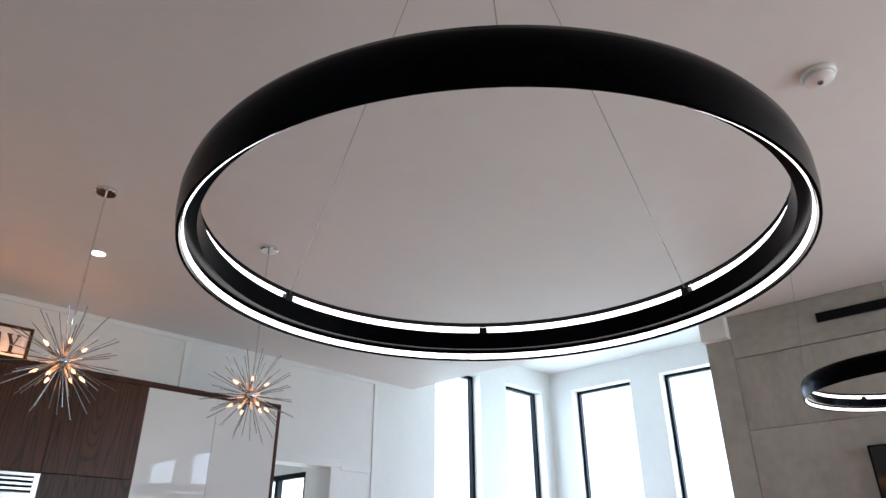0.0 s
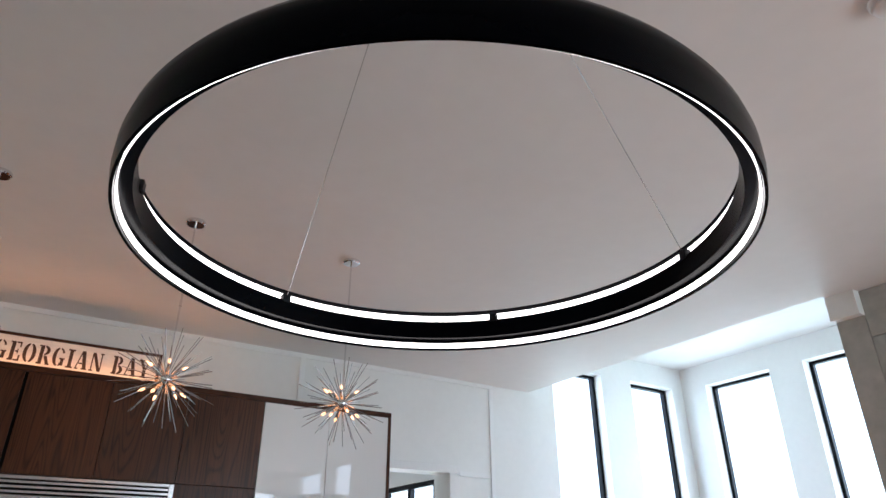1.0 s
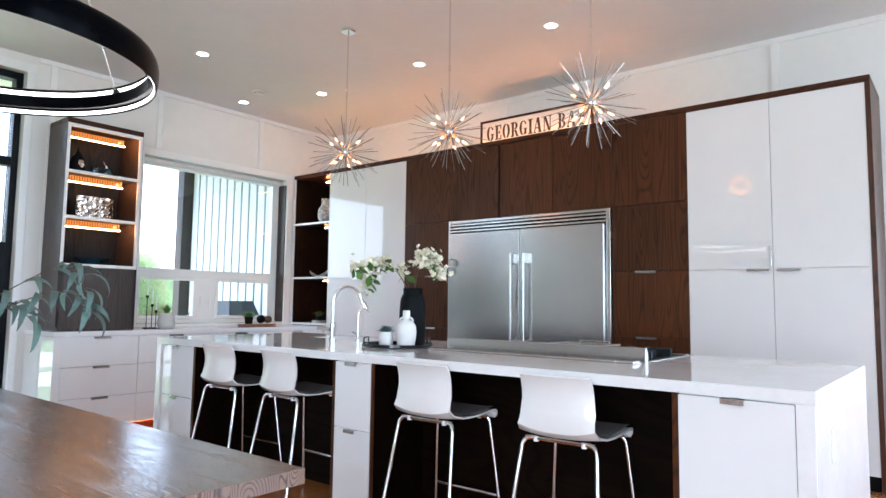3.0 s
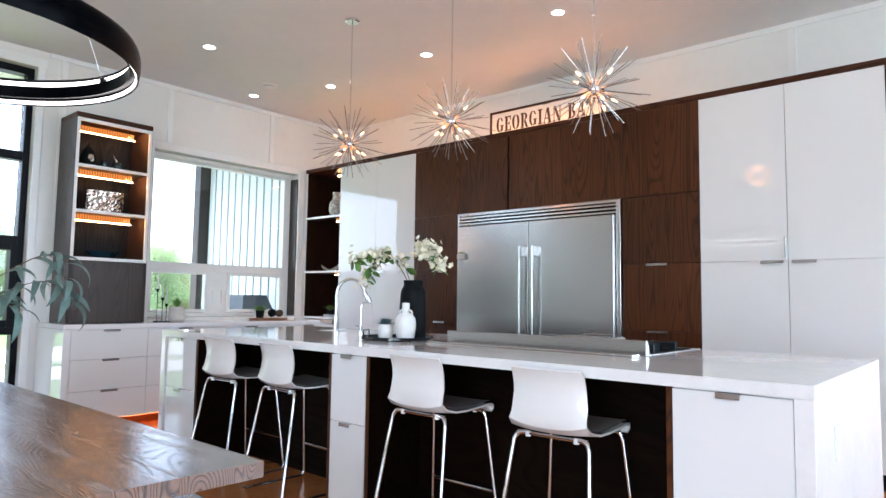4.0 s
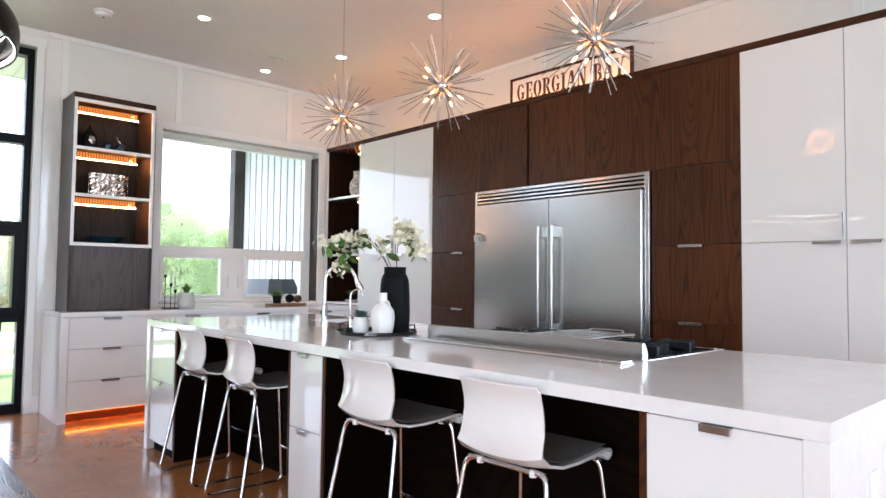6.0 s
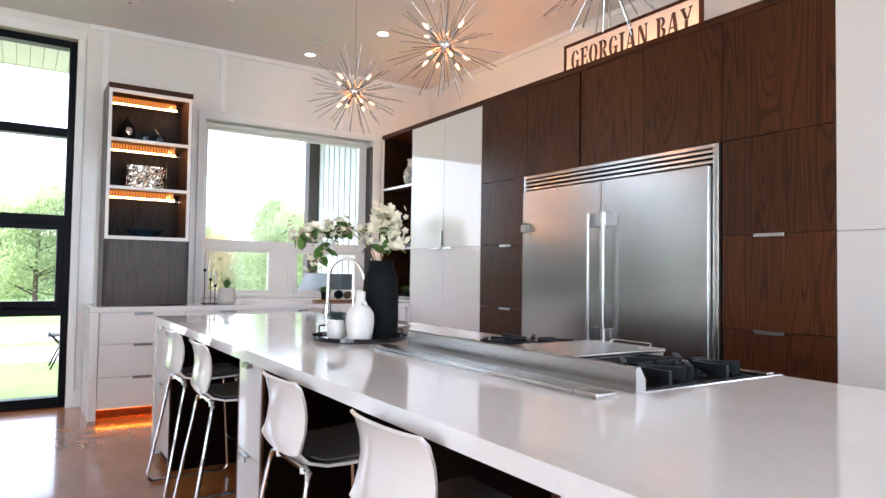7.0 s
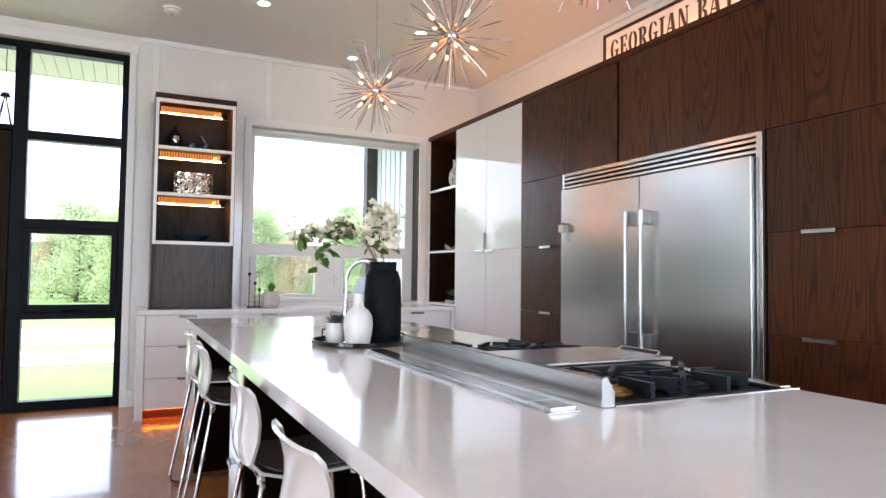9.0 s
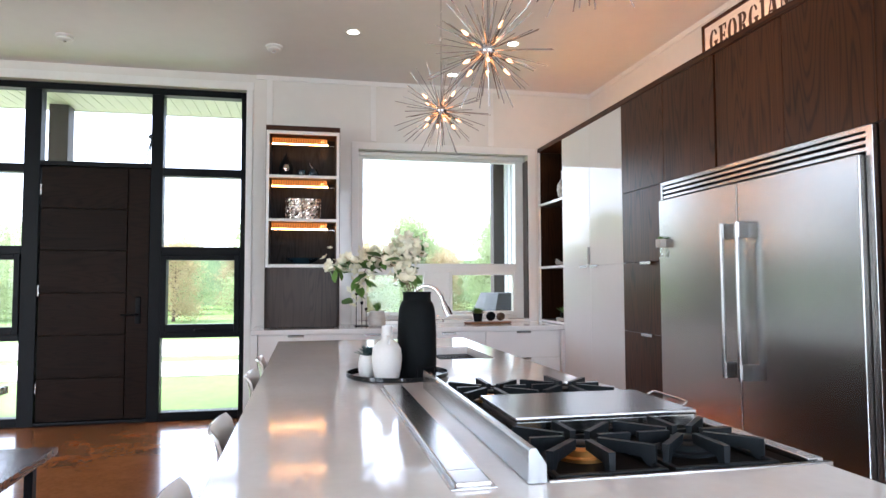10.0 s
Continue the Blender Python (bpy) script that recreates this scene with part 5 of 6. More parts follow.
for s in (-1, 1):
    ang = radians(6)
    ux, uy = math.cos(ang) * s, math.sin(ang) * s
    part("ear_handle", tube([(JX + ux * (0.024 + 0.024 * math.sin(t)), JY + uy * (0.024 + 0.024 * math.sin(t)), 0.9085 + 0.158 - 0.016 * math.cos(t) + 0.004) for t in [radians(k) for k in range(0, 181, 20)]], 0.006, 10), CERAMIC, jg)
PX, PY = -0.450, 3.675
sp = thing("succulent_pot", (PX, PY, 0.9085), "teal succulent in a small ribbed white pot", "potted plant")
part("pot", lathe([(0, 0), (0.034, 0), (0.042, 0.014), (0.046, 0.04), (0.045, 0.06), (0.039, 0.084), (0.037, 0.09), (0.033, 0.09), (0.036, 0.075), (0, 0.07)], (PX, PY, 0.9085), 36), CERAMIC, sp)


def rosette(parent, at, mat, count, length, width, tilt0, seed, name="leaf"):
    rng = random.Random(seed)
    for i in range(count):
        a, f = i * 2.39996, i / count
        el = radians(tilt0 + 65 * (1 - f)) if tilt0 < 50 else radians(rng.uniform(55, 88))
        ln = length * (0.6 + 0.4 * f) * rng.uniform(0.85, 1.1)
        bm = bmesh.new()
        rows = []
        for k, w in enumerate((0.35, 1.0, 0.8, 0.05)):
            d = ln * k / 3
            x, z = d * math.cos(el), d * math.sin(el) + 0.004
            rows.append([bm.verts.new((x, -width * w / 2, z)), bm.verts.new((x - 0.001, 0, z - width * 0.18 * w)), bm.verts.new((x, width * w / 2, z))])
        for p, q in zip(rows, rows[1:]):
            bm.faces.new((p[0], p[1], q[1], q[0]))
            bm.faces.new((p[1], p[2], q[2], q[1]))
        bmesh.ops.transform(bm, matrix=Matrix.Translation(at) @ Matrix.Rotation(a, 4, "Z"), verts=bm.verts)
        bmesh.ops.solidify(bm, geom=bm.faces[:], thickness=0.0012)
        part(name, bm, mat, parent)


rosette(sp, (PX, PY, 0.9085 + 0.082), TEAL, 30, 0.07, 0.022, 8, 3)


def leaf_mesh(name, length, width, mat, fold=0.25, droop=0.1):
    """One curved leaf along +x."""
    bm = bmesh.new()
    rows = []
    for k, w in enumerate((0.05, 0.55, 0.95, 1.0, 0.7, 0.03)):
        u = k / 5
        z = -droop * length * u * u
        rows.append([bm.verts.new((u * length, -w * width / 2, z)), bm.verts.new((u * length, 0, z - fold * w * width / 2)), bm.verts.new((u * length, w * width / 2, z))])
    for p, q in zip(rows, rows[1:]):
        bm.faces.new((p[0], p[1], q[1], q[0]))
        bm.faces.new((p[1], p[2], q[2], q[1]))
    return mesh_of(name, bm, mat)


def blossom_mesh(name, size, mat):
    """Five cupped petals."""
    bm = bmesh.new()
    for i in range(5):
        a = 2 * math.pi * i / 5
        c, s = math.cos(a), math.sin(a)
        pts = [(0, 0, 0), (0.55, -0.42, 0.22), (0.62, 0, 0.15), (0.55, 0.42, 0.22), (1.0, -0.28, 0.45), (1.05, 0, 0.40), (1.0, 0.28, 0.45)]
        v = [bm.verts.new((size * (x * c - y * s), size * (x * s + y * c), size * z)) for x, y, z in pts]
        for f in ((0, 1, 2), (0, 2, 3), (1, 4, 5, 2), (2, 5, 6, 3)):
            bm.faces.new([v[k] for k in f])
    return mesh_of(name, bm, mat)


def along(points, t):
    """A point on a smooth line through the given points, t in 0..1."""
    pts = [Vector(p) for p in points]
    s = t * (len(pts) - 1)
    i = min(int(s), len(pts) - 2)
    u = s - i
    p0, p1, p2, p3 = pts[max(i - 1, 0)], pts[i], pts[i + 1], pts[min(i + 2, len(pts) - 1)]
    return 0.5 * ((2 * p1) + (p2 - p0) * u + (2 * p0 - 5 * p1 + 4 * p2 - p3) * u * u + (3 * p1 - p0 - 3 * p2 + p3) * u ** 3)


fl = thing("blossom_branches", (VX, VY, 1.26), "cream blossom branches with green leaves in the black vase", "flowers")
leafm = [leaf_mesh("leaf", ln, ln * 0.52, LEAF, 0.25, 0.25) for ln in (0.055, 0.07, 0.085)]
blooms = [blossom_mesh("blossom", s, PETAL) for s in (0.013, 0.016, 0.020)]
BR = [
    ([(VX - 0.01, VY - 0.01, 1.22), (VX - 0.06, VY - 0.07, 1.36), (VX - 0.09, VY - 0.18, 1.43), (VX - 0.13, VY - 0.29, 1.40), (VX - 0.17, VY - 0.37, 1.39)], 60, 16),
    ([(VX - 0.02, VY, 1.22), (VX - 0.07, VY - 0.06, 1.37), (VX - 0.11, VY - 0.14, 1.44), (VX - 0.15, VY - 0.22, 1.36), (VX - 0.17, VY - 0.27, 1.23)], 34, 17),
    ([(VX, VY - 0.01, 1.22), (VX - 0.03, VY - 0.05, 1.36), (VX - 0.05, VY - 0.10, 1.42)], 20, 6),
    ([(VX + 0.01, VY, 1.22), (VX + 0.08, VY - 0.05, 1.36), (VX + 0.16, VY - 0.09, 1.45), (VX + 0.25, VY - 0.10, 1.42), (VX + 0.31, VY - 0.10, 1.33)], 86, 13),
    ([(VX + 0.01, VY + 0.01, 1.22), (VX + 0.04, VY - 0.03, 1.36), (VX + 0.09, VY - 0.06, 1.44), (VX + 0.15, VY - 0.06, 1.475), (VX + 0.20, VY - 0.05, 1.44)], 74, 12),
]
rng = random.Random(11)
for pts, nb, nl in BR:
    line = [along(pts, k / 14) for k in range(15)]
    stem = part("stem", tube(line, [0.0026 - 0.0016 * k / 14 for k in range(15)], 6), TWIG, fl)
    for k in range(int(nb * 1.5)):
        p = along(pts, rng.uniform(0.48, 1.0)) + Vector((rng.gauss(0, 0.026), rng.gauss(0, 0.026), rng.gauss(0, 0.022)))
        o = new("blossom", rng.choice(blooms))
        o.parent = fl
        o.matrix_basis = Matrix.Translation(p - fl.location) @ Euler((rng.uniform(-1.2, 1.2), rng.uniform(-1.2, 1.2), rng.uniform(0, 6.3))).to_matrix().to_4x4()
    for k in range(nl):
        p = along(pts, rng.uniform(0.4, 0.98)) + Vector((rng.gauss(0, 0.012), rng.gauss(0, 0.012), rng.gauss(0, 0.012)))
        o = new("leaf", rng.choice(leafm))
        o.parent = fl
        o.matrix_basis = Matrix.Translation(p - fl.location) @ Euler((rng.uniform(-0.9, 0.9), rng.uniform(-0.6, 1.0), rng.uniform(0, 6.3))).to_matrix().to_4x4()

# eucalyptus on the dining table
EX, EY = -0.98, 1.45
solid("table_vase", lathe([(0, 0), (0.06, 0), (0.085, 0.05), (0.09, 0.12), (0.06, 0.2), (0.045, 0.23), (0.05, 0.25), (0.044, 0.25), (0.04, 0.225), (0.08, 0.12), (0, 0.01)], (EX, EY, 0.7605), 40), CERAMIC, "white ceramic vase on the dining table", "vase")
eu = thing("eucalyptus_branches", (EX, EY, 0.99), "drooping grey-green eucalyptus branches in a vase", "branches")


def sickle_leaf(length, width, turn):
    """Slender leaf that arches over towards the ground."""
    bm = bmesh.new()
    rows, x, z = [], 0.0, 0.0
    for k in range(10):
        u = k / 9
        a = radians(-15 + turn * u)
        w = width / 2 * max(0.04, math.sin(math.pi * u ** 0.75)) ** 0.8
        rows.append([bm.verts.new((x, -w, z + 0.15 * w)), bm.verts.new((x, 0, z)), bm.verts.new((x, w, z + 0.15 * w))])
        x, z = x + math.cos(a) * length / 9, z - math.sin(a) * length / 9
    for p, q in zip(rows, rows[1:]):
        bm.faces.new((p[0], p[1], q[1], q[0]))
        bm.faces.new((p[1], p[2], q[2], q[1]))
    return mesh_of("leaf", bm, EUCA)


elm = [sickle_leaf(*a) for a in ((0.115, 0.022, 95), (0.14, 0.025, 125), (0.165, 0.027, 150))]
rng = random.Random(5)
SPRAYS = [
    ([(EX, EY, 0.85), (EX + 0.12, EY + 0.06, 1.04), (EX + 0.45, EY + 0.19, 1.20), (EX + 0.69, EY + 0.28, 1.295), (EX + 0.78, EY + 0.31, 1.27), (EX + 0.83, EY + 0.325, 1.20)], 13),
    ([(EX, EY, 0.85), (EX + 0.13, EY + 0.08, 1.02), (EX + 0.45, EY + 0.22, 1.15), (EX + 0.66, EY + 0.29, 1.20), (EX + 0.77, EY + 0.32, 1.18), (EX + 0.82, EY + 0.33, 1.13)], 14),
    ([(EX, EY, 0.85), (EX + 0.12, EY + 0.05, 1.0), (EX + 0.35, EY + 0.14, 1.13), (EX + 0.52, EY + 0.2, 1.14), (EX + 0.6, EY + 0.24, 1.08)], 13),
    ([(EX, EY, 0.85), (EX - 0.08, EY + 0.08, 1.02), (EX - 0.25, EY + 0.15, 1.12), (EX - 0.4, EY + 0.2, 1.08)], 10),
    ([(EX, EY, 0.85), (EX + 0.05, EY - 0.08, 1.02), (EX + 0.18, EY - 0.22, 1.12), (EX + 0.28, EY - 0.32, 1.06)], 10),
]
for pts, count in SPRAYS:
    line = [along(pts, k / 18) for k in range(19)]
    part("stem", tube(line, [0.0032 - 0.0022 * k / 18 for k in range(19)], 6), TWIG, eu)
    for k in range(count):
        t = 0.40 + 0.60 * k / (count - 1)
        p = along(pts, t)
        d = (along(pts, min(1, t + 0.03)) - along(pts, t - 0.03)).normalized()
        az = math.atan2(d.y, d.x) + (1 if k % 2 else -1) * rng.uniform(0.2, 0.9)
        o = new("leaf", rng.choice(elm))
        o.parent = eu
        o.matrix_basis = Matrix.Translation(p - eu.location) @ Euler((rng.uniform(-0.7, 0.7), rng.uniform(-0.35, 0.35), az)).to_matrix().to_4x4()

# ---- counter decoration ----
QX, QY = -3.865, 4.07
gp = thing("grass_pot", (QX, QY, 0.9), "green grass plant in a tapered pale concrete pot", "potted plant")
part("pot", lathe([(0, 0), (0.062, 0), (0.08, 0.015), (0.086, 0.05), (0.074, 0.12), (0.066, 0.145), (0.06, 0.145), (0.066, 0.12), (0, 0.11)], (QX, QY, 0.9), 36), CONCRETE, gp)
rosette(gp, (QX, QY, 1.02), LEAF, 80, 0.12, 0.012, 60, 8, "blade")
cs = thing("candle_holder", (-3.87, 3.915, 0.9), "black three-stem candlestick with slim grey candles", "candlestick")
part("base", box(-3.92, -3.82, 3.855, 3.985, 0.9005, 0.907, 0.002), BLACKM, cs)
for dy, h in ((-0.045, 0.30), (0.008, 0.215), (0.05, 0.155)):
    st2 = part("stem", tube([(-3.87, 3.915 + dy, 0.906), (-3.87, 3.915 + dy, 0.9 + h)], 0.004, 8), BLACKM, cs)
    part("cup", lathe([(0.004, -0.012), (0.013, 0), (0.014, 0.02), (0.009, 0.022), (0, 0.02)], (-3.87, 3.915 + dy, 0.9 + h), 16), BLACKM, cs)
    part("candle", tube([(-3.87, 3.915 + dy, 0.92 + h), (-3.87, 3.915 + dy, 1.07 + h)], [0.008, 0.006], 10), CONCRETE, cs, "slim grey candle")
cb = thing("serving_board", (-3.95, 5.2, 0.9), "oval acacia serving board on the counter", "board")
bm = lathe([(0, 0.002), (0.10, 0.002), (0.108, 0.008), (0.108, 0.018), (0.10, 0.022), (0, 0.022)], (0, 0, 0), 40)
bmesh.ops.transform(bm, matrix=pose(-3.95, 5.2, 0.9) @ Matrix.Diagonal((1, 2.3, 1, 1)), verts=bm.verts)
part("plate", bm, BOARDW, cb)
bp = thing("herb_pot", (-3.97, 5.10, 0.9225), "small green herb in a black pot on the board", "potted plant")
part("pot", lathe([(0, 0), (0.04, 0), (0.05, 0.08), (0.045, 0.08), (0.04, 0.07), (0, 0.065)], (-3.97, 5.10, 0.9225), 28), VASEBLK, bp)
rosette(bp, (-3.97, 5.10, 0.985), LEAF, 76, 0.11, 0.022, 15, 4)
for i, (y, r) in enumerate(((5.22, 0.045), (5.31, 0.04))):
    c = thing("wooden_cup", (-3.94, y, 0.9225), "dark wooden bowl cup lying on the board", "cup", "cups on the board")
    bm = lathe([(0, 0), (r * 0.6, 0), (r, r * 0.6), (r, r * 1.3), (r * 0.8, r * 1.75), (r * 0.7, r * 1.7), (r * 0.85, r * 1.2), (0, r * 0.4)], (0, 0, 0), 28)
    bmesh.ops.transform(bm, matrix=pose(-3.955, y, 0.9225 + r, 0, 78, 20 * i), verts=bm.verts)
    part("bowl", bm, TWIG if i else VASEBLK, c)

# display cabinet things
tv2 = thing("teardrop_vase", (-3.97, 3.20, 2.3235), "black teardrop ornament with a pale blue faceted inlay", "ornament")
part("body", lathe([(0, 0), (0.042, 0), (0.066, 0.035), (0.070, 0.085), (0.055, 0.14), (0.030, 0.18), (0.012, 0.215), (0.006, 0.25), (0, 0.252)], (-3.97, 3.20, 2.3235), 36), VASEBLK, tv2)
bm = lathe([(0, -0.05), (0.026, -0.03), (0.036, 0.0), (0.024, 0.035), (0, 0.052)], (0, 0, 0), 7)
bmesh.ops.transform(bm, matrix=pose(-3.92, 3.205, 2.41) @ Matrix.Diagonal((0.75, 1, 1, 1)), verts=bm.verts)
part("inlay", bm, FACET, tv2, "pale faceted inlay", False)
solid("blue_bowl", lathe([(0, 0), (0.03, 0), (0.045, 0.04), (0.04, 0.075), (0.03, 0.085), (0.026, 0.08), (0.036, 0.05), (0, 0.01)], (-3.95, 3.345, 2.3235), 28), BLUEGLASS, "small blue glazed bowl on the top shelf", "bowl")
cp = thing("copper_ornament", (-3.95, 3.46, 2.3235), "round copper and silver ornament on the top shelf", "ornament")
part("body", lathe([(0, 0), (0.03, 0), (0.05, 0.03), (0.052, 0.06), (0.035, 0.09), (0.012, 0.1), (0, 0.105)], (-3.95, 3.46, 2.3235), 28), BLUEGLASS, cp)
part("spout", tube([(-3.95, 3.46, 2.415), (-3.95, 3.43, 2.45), (-3.95, 3.42, 2.475)], [0.012, 0.008, 0.004], 10), FACET, cp)
bm = bmesh.new()
nx, nz = 26, 16
grid = []
rngf = random.Random(2)
for k in range(nz + 1):
    row = []
    for i in range(nx + 1):
        u, v = i / nx, k / nz
        bulge = 0.035 * (1 - abs(2 * u - 1) ** 4) + rngf.uniform(-0.004, 0.004)
        row.append((u, v, bulge))
    grid.append(row)
for s in (1, -1):
    vs = [[bm.verts.new((-3.95 + s * b, 3.20 + 0.33 * u, 1.9145 + 0.21 * v)) for u, v, b in row] for row in grid]
    for a, b in zip(vs, vs[1:]):
        for i in range(nx):
            bm.faces.new((a[i], a[i + 1], b[i + 1], b[i]))
box(-3.98, -3.92, 3.201, 3.529, 1.9135, 1.917, 0, bm)
solid("hammered_vase", bm, FACET, "wide hammered silver vase on the middle shelf", "vase", smooth=False)
bm = lathe([(0, 0), (0.05, 0), (0.085, 0.03), (0.11, 0.06), (0.104, 0.061), (0.08, 0.035), (0, 0.01)], (0, 0, 0), 36)
bmesh.ops.transform(bm, matrix=pose(-3.93, 3.36, 1.4935) @ Matrix.Diagonal((0.7, 1.5, 1, 1)), verts=bm.verts)
solid("dark_bowl", bm, BLUEGLASS, "dark boat-shaped bowl on the lowest shelf", "bowl")
# corner shelf things
sv = thing("speckled_vase", (-3.73, 5.97, 2.1425), "speckled stoneware bottle vase on the corner shelf", "vase")
part("body", lathe([(0, 0), (0.055, 0), (0.085, 0.05), (0.095, 0.11), (0.085, 0.17), (0.055, 0.215), (0.05, 0.23), (0.052, 0.30), (0.045, 0.30), (0.043, 0.23), (0, 0.21)], (-3.73, 5.97, 2.1425), 40), SPECK, sv)
bm = bmesh.new()
rows = []
for k in range(13):
    u = -1 + 2 * k / 12
    w, z = 0.055 * (1 - u * u) + 0.004, 0.012 + 0.07 * u * u
    rows.append([bm.verts.new((-3.80 + 0.17 * u, 5.95 - w, 1.4815 + z)), bm.verts.new((-3.80 + 0.17 * u, 5.95, 1.4815 + z - 0.011)), bm.verts.new((-3.80 + 0.17 * u, 5.95 + w, 1.4815 + z))])
for a, b in zip(rows, rows[1:]):
    bm.faces.new((a[0], a[1], b[1], b[0]))
    bm.faces.new((a[1], a[2], b[2], b[1]))
bmesh.ops.solidify(bm, geom=bm.faces[:], thickness=0.006)
solid("boat_bowl", bm, CERAMIC, "white boat-shaped bowl on the corner shelf", "bowl")
sp2 = thing("shelf_plant", (-3.77, 5.95, 0.928), "small green plant in a grey dish on the corner shelf", "potted plant")
part("saucer", lathe([(0, 0), (0.08, 0), (0.085, 0.03), (0.075, 0.03), (0, 0.02)], (-3.77, 5.95, 0.928), 28), CONCRETE, sp2)
part("pot", lathe([(0, 0.02), (0.04, 0.02), (0.045, 0.08), (0.04, 0.08), (0, 0.07)], (-3.77, 5.95, 0.928), 28), VASEBLK, sp2)
rosette(sp2, (-3.77, 5.95, 1.0), LEAF, 36, 0.10, 0.02, 20, 14)
# magnetic planter on the refrigerator door
mp = thing("magnet_planter", (-1.56, 5.75, 1.56), "tiny concrete magnet planter with a sprig on the steel door", "planter")
part("cup", box(-1.592, -1.535, 5.715, 5.7645, 1.545, 1.60, 0.004), CONCRETE, mp)
part("vial", tube([(-1.575, 5.74, 1.545), (-1.575, 5.74, 1.475)], 0.008, 10), CLEAR, mp)
part("vial", tube([(-1.553, 5.74, 1.545), (-1.553, 5.74, 1.475)], 0.008, 10), CLEAR, mp)
rosette(mp, (-1.563, 5.74, 1.595), LEAF, 16, 0.035, 0.012, 10, 6)

# ---- outside ----
bm = bmesh.new()
bmesh.ops.create_grid(bm, x_segments=40, y_segments=40, size=400)
for v in bm.verts:
    v.co.z = -0.16
structure("ground", bm, GRASS, "bright green lawn")
structure("pavement_drive", box(-10.6, -8.6, -60, 60, -0.30, -0.145), GRAVEL, "pale gravel drive")
structure("road", box(-15.4, -11.6, -80, 80, -0.30, -0.14), GRAVEL, "pale road beyond the lawn")
sf = thing("porch_soffit", (-5.6, 0, 3.42), "cream ribbed porch soffit", "soffit", "", "structure")
board = mesh_of("board", box(-0.52, 1.15, -0.058, 0.058, 0, 0.015, 0.004), SOFFIT)
for i in range(70):
    o = new("board", board)
    o.parent = sf
    o.location = (0, -3.6 + i * 0.12, 0)
structure("porch_roof", box(-6.12, -4.48, -3.8, 4.85, 3.44, 3.7), BROWNPOST, "porch roof")
# Slab out of view, added to keep direct sun off the siding.
structure("porch_roof_wing", box(-8.15, -4.48, 4.95, 6.8, 3.5, 3.72), BROWNPOST, "unseen slab added to shade the siding")
structure("porch_fascia", box(-6.16, -6.12, -3.8, 4.85, 3.415, 3.72), SOFFIT, "cream porch fascia")
solid("porch_post", box(-6.05, -5.85, 0.44, 0.65, -0.16, 3.42, 0.006), BROWNPOST, "brown square porch post", "post")
pl = thing("porch_lantern", (-5.2, 1.72, 2.4), "hanging metal lantern frame on the porch", "lantern")
for k in range(4):
    a = radians(45 + 90 * k)
    part("rod", tube([(-5.2, 1.72, 2.95), (-5.2 + 0.13 * math.cos(a), 1.72 + 0.13 * math.sin(a), 2.45)], 0.006, 6), BLACKM, pl)
part("chain", tube([(-5.2, 1.72, 2.94), (-5.2, 1.72, 3.42)], 0.004, 6), BLACKM, pl)
part("cap", lathe([(0.05, 0), (0.03, 0.04), (0, 0.05)], (-5.2, 1.72, 2.92), 12), BLACKM, pl)
# boarded wing seen through the kitchen window, with its post
sd = thing("house_wing", (-6.2, 6.6, 0), "white vertical board siding of a house wing", "house wing", "", "structure")
part("wall", box(-7.9, -4.48, 6.645, 6.8, -0.16, 3.6), DARK, sd)
brd = mesh_of("siding_board", box(-0.083, 0.083, -0.014, 0.036, -1.86, 1.86, 0.004), SIDING)
for i in range(17):
    o = new("siding_board", brd)
    o.parent = sd
    o.location = (-1.6 + i * 0.206, 0.008, 1.72)
solid("wing_post", box(-8.1, -7.9, 6.42, 6.62, -0.16, 3.6, 0.006), BROWNPOST, "brown square post at the wing corner", "post")
gc = thing("covered_grill", (-5.75, 5.9, -0.16), "barbecue under a dark grey fabric cover", "grill")
bm = box(-6.35, -5.15, 5.62, 6.18, -0.155, 1.18, 0.0)
bmesh.ops.subdivide_edges(bm, edges=bm.edges[:], cuts=7, use_grid_fill=True)
for v in bm.verts:
    t = (v.co.z + 0.155) / 1.335
    if t > 0.72:
        k = (t - 0.72) / 0.28
        v.co.y = 5.9 + (v.co.y - 5.9) * (1 - 0.35 * k)
        v.co.x = -5.75 + (v.co.x + 5.75) * (1 - 0.30 * k)
    n = noise.noise(v.co * 4.0)
    v.co += Vector((n, -n, 0)) * 0.025
part("cover", bm, COVER, gc)
CHX, CHY = -8.0, 3.0
ch = thing("patio_chair", (CHX, CHY, -0.16), "black folding patio chair on the lawn", "chair")
for dx in (-0.21, 0.21):
    part("leg", tube([(CHX + dx, CHY - 0.18, -0.155), (CHX + dx + 0.1, CHY + 0.2, 0.75)], 0.012, 8), BLACKM, ch)
    part("leg", tube([(CHX + dx, CHY + 0.2, -0.155), (CHX + dx, CHY - 0.2, 0.32)], 0.012, 8), BLACKM, ch)
part("seat", box(CHX - 0.21, CHX + 0.21, CHY - 0.22, CHY + 0.15, 0.28, 0.30, 0.004), BLACKM, ch)
part("backrest", box(CHX - 0.12, CHX + 0.30, CHY + 0.15, CHY + 0.18, 0.45, 0.75, 0.004), BLACKM, ch)


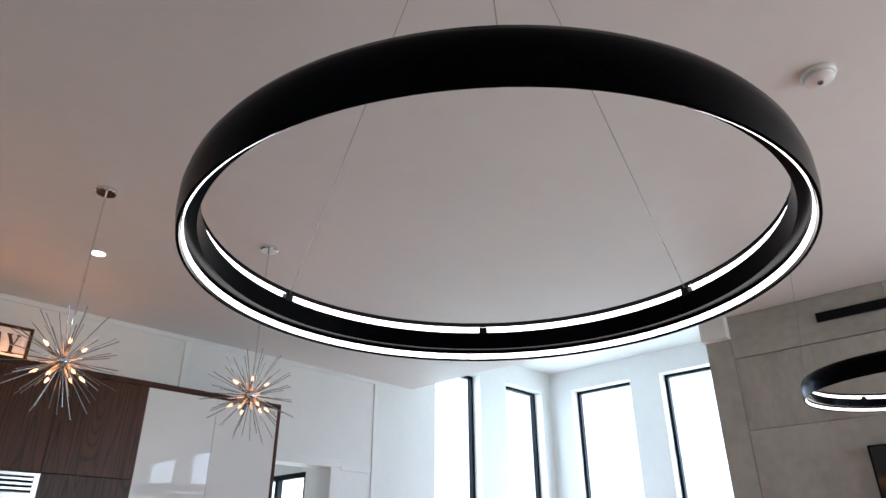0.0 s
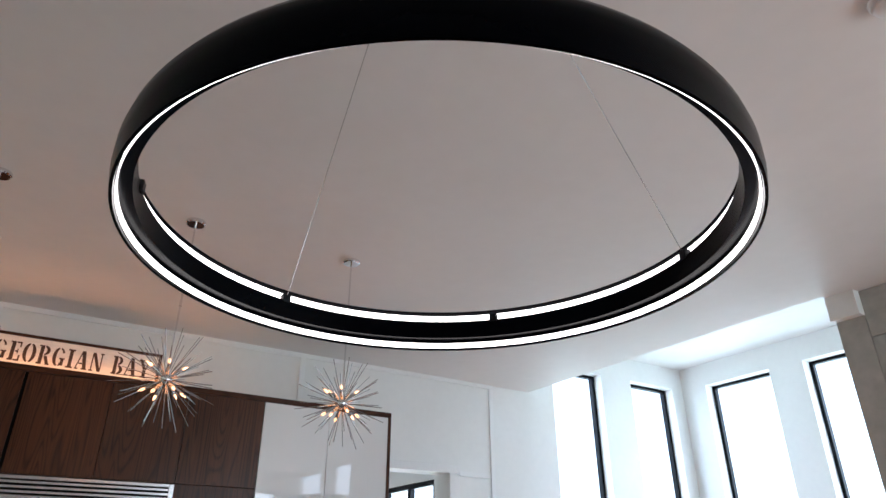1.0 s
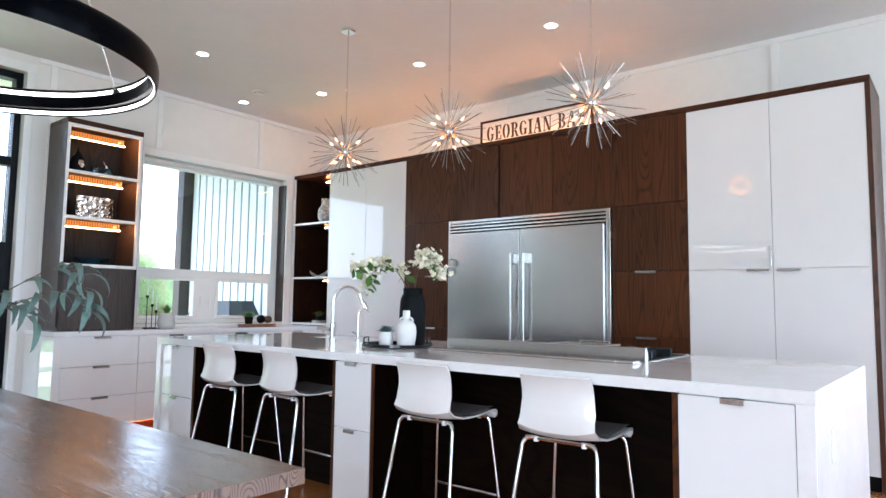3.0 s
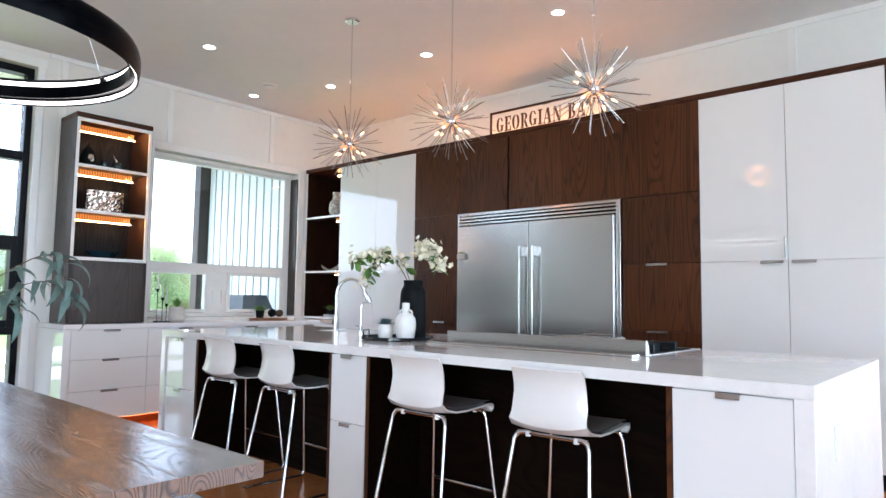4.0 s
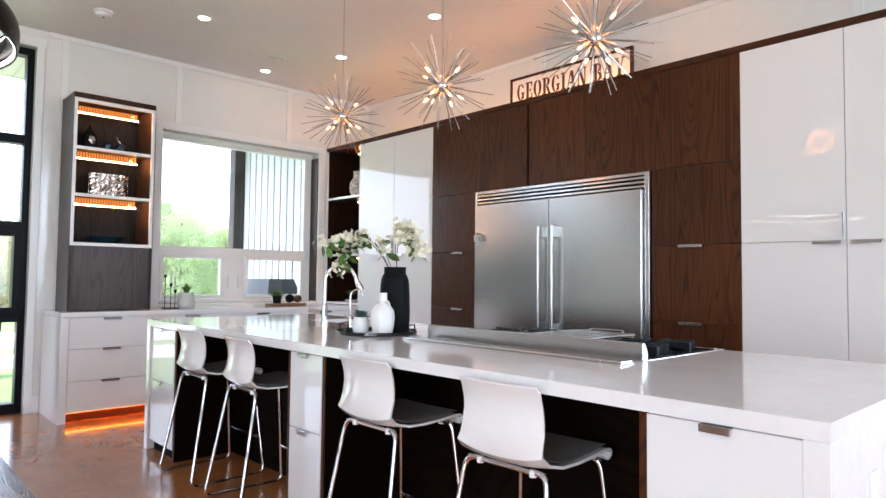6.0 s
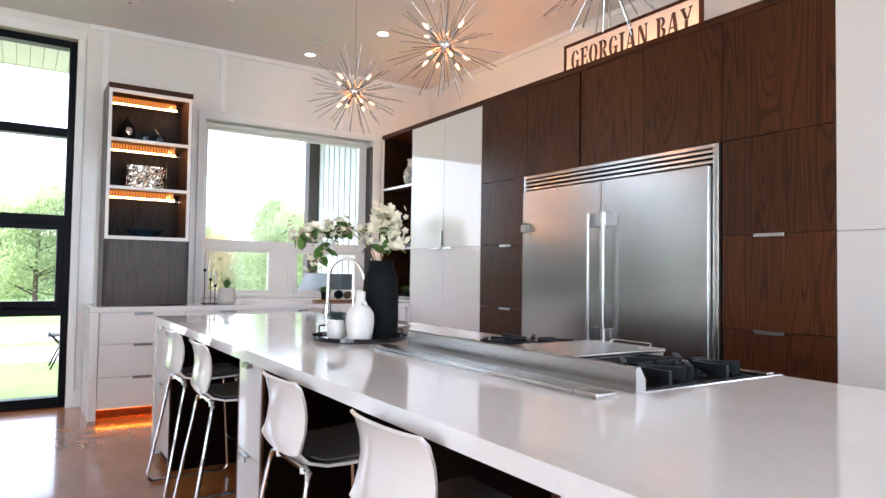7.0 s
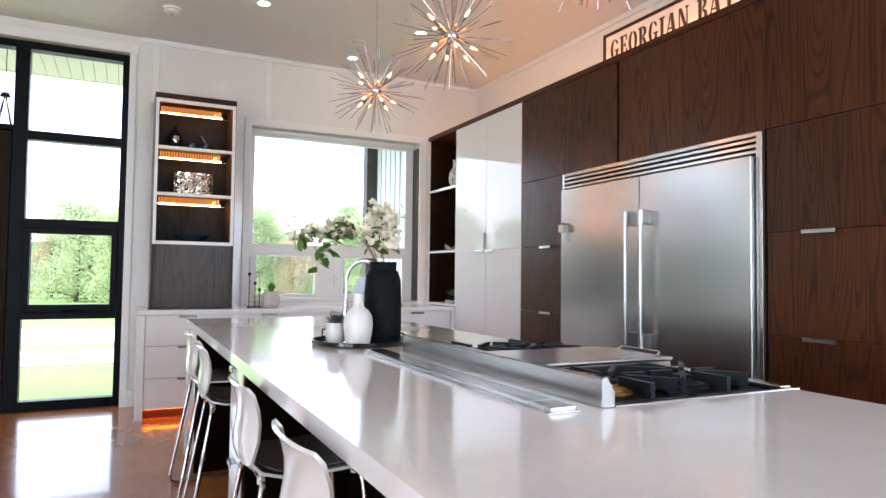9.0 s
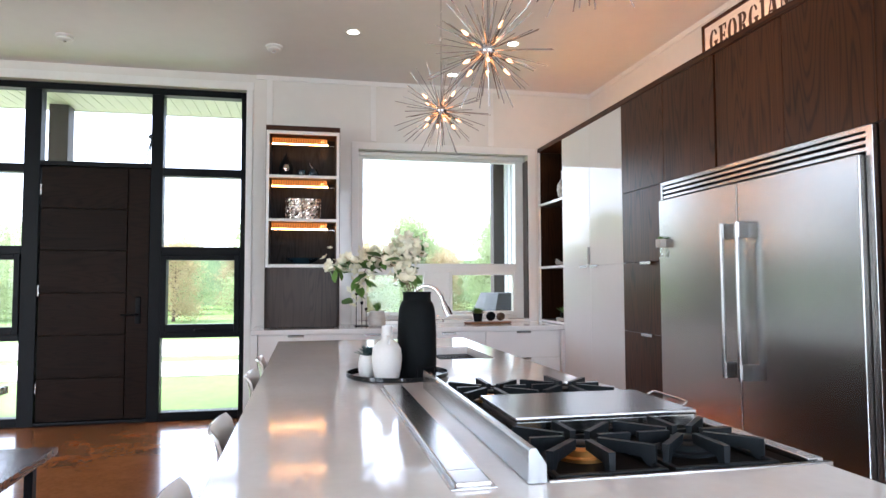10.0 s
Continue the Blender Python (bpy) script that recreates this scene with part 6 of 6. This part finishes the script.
def tree_kind(height, seed, leafmat, label):
    rng = random.Random(seed)
    t = thing("tree", (0, 0, 0), label, "tree", "trees beyond the road")
    part("trunk", tube([(0, 0, -0.2), (0.05, 0.02, height * 0.3), (0.0, 0.1, height * 0.6), (0.05, 0.05, height * 0.92)], [height * 0.024, height * 0.018, height * 0.011, height * 0.003], 8), BARK, t)
    tips = []
    for k in range(30):
        z = height * rng.uniform(0.03, 0.88)
        a, reach = rng.uniform(0, 6.28), height * rng.uniform(0.16, 0.3) * (1.15 - z / height * 0.75)
        tip = Vector((reach * math.cos(a), reach * math.sin(a), z + reach * rng.uniform(0.2, 0.6)))
        tips.append(tip)
        part("limb", tube([(0, 0, z), tip * 0.5 + Vector((0, 0, z * 0.5)), tip], [height * 0.008, height * 0.005, height * 0.002], 6), BARK, t)
    tips.append(Vector((0, 0, height * 0.95)))
    verts, faces = [], []
    for tip in tips:
        for k in range(380):
            d = Vector((rng.gauss(0, 1), rng.gauss(0, 1), rng.gauss(0, 0.8)))
            c = tip + d * height * 0.082
            s = height * rng.uniform(0.008, 0.015)
            u = Vector((rng.uniform(-1, 1), rng.uniform(-1, 1), rng.uniform(-1, 1))).normalized()
            w = u.orthogonal().normalized()
            b = len(verts)
            verts += [c - u * s, c + w * s * 0.6, c + u * s, c - w * s * 0.6]
            faces.append((b, b + 1, b + 2, b + 3))
    me = bpy.data.meshes.new("crown")
    me.from_pydata([tuple(v) for v in verts], [], faces)
    me.materials.append(leafmat)
    o = new("crown", me)
    o.parent = t
    return t


kinds = [tree_kind(4.0, 1, FOLIAGE, "leafy green deciduous tree"), tree_kind(3.2, 2, RUST_FOL, "tree with rusty spring foliage"), tree_kind(4.6, 3, FOLIAGE, "tall leafy green tree")]
rng = random.Random(21)
spots = [(rng.uniform(-38, -24), -12 + i * 0.8 + rng.uniform(-0.5, 0.5)) for i in range(60)]
for i, (x, y) in enumerate(spots):
    k = kinds[rng.choice((0, 0, 1, 2, 2))]
    if i < 3:
        kinds[i].location = (x, y, -0.16)
    else:
        o = copy_thing(k, pose(x, y, -0.16, 0, 0, rng.uniform(0, 360)))
        o.scale = [rng.uniform(0.75, 1.15)] * 3
for i in range(14):
    o = copy_thing(kinds[rng.choice((0, 2))], pose(-26 + i * 4 + rng.uniform(-1, 1), rng.uniform(-36, -26), -0.16, 0, 0, rng.uniform(0, 360)))
    o.scale = [rng.uniform(0.7, 1.1)] * 3
structure("backdrop_hedge_south", box(-60, 60, -46, -44, -0.2, 3.0), HEDGE, "distant green woodland edge")
structure("backdrop_hedge", box(-46, -44, -60, 70, -0.2, 3.0), HEDGE, "distant green woodland edge")
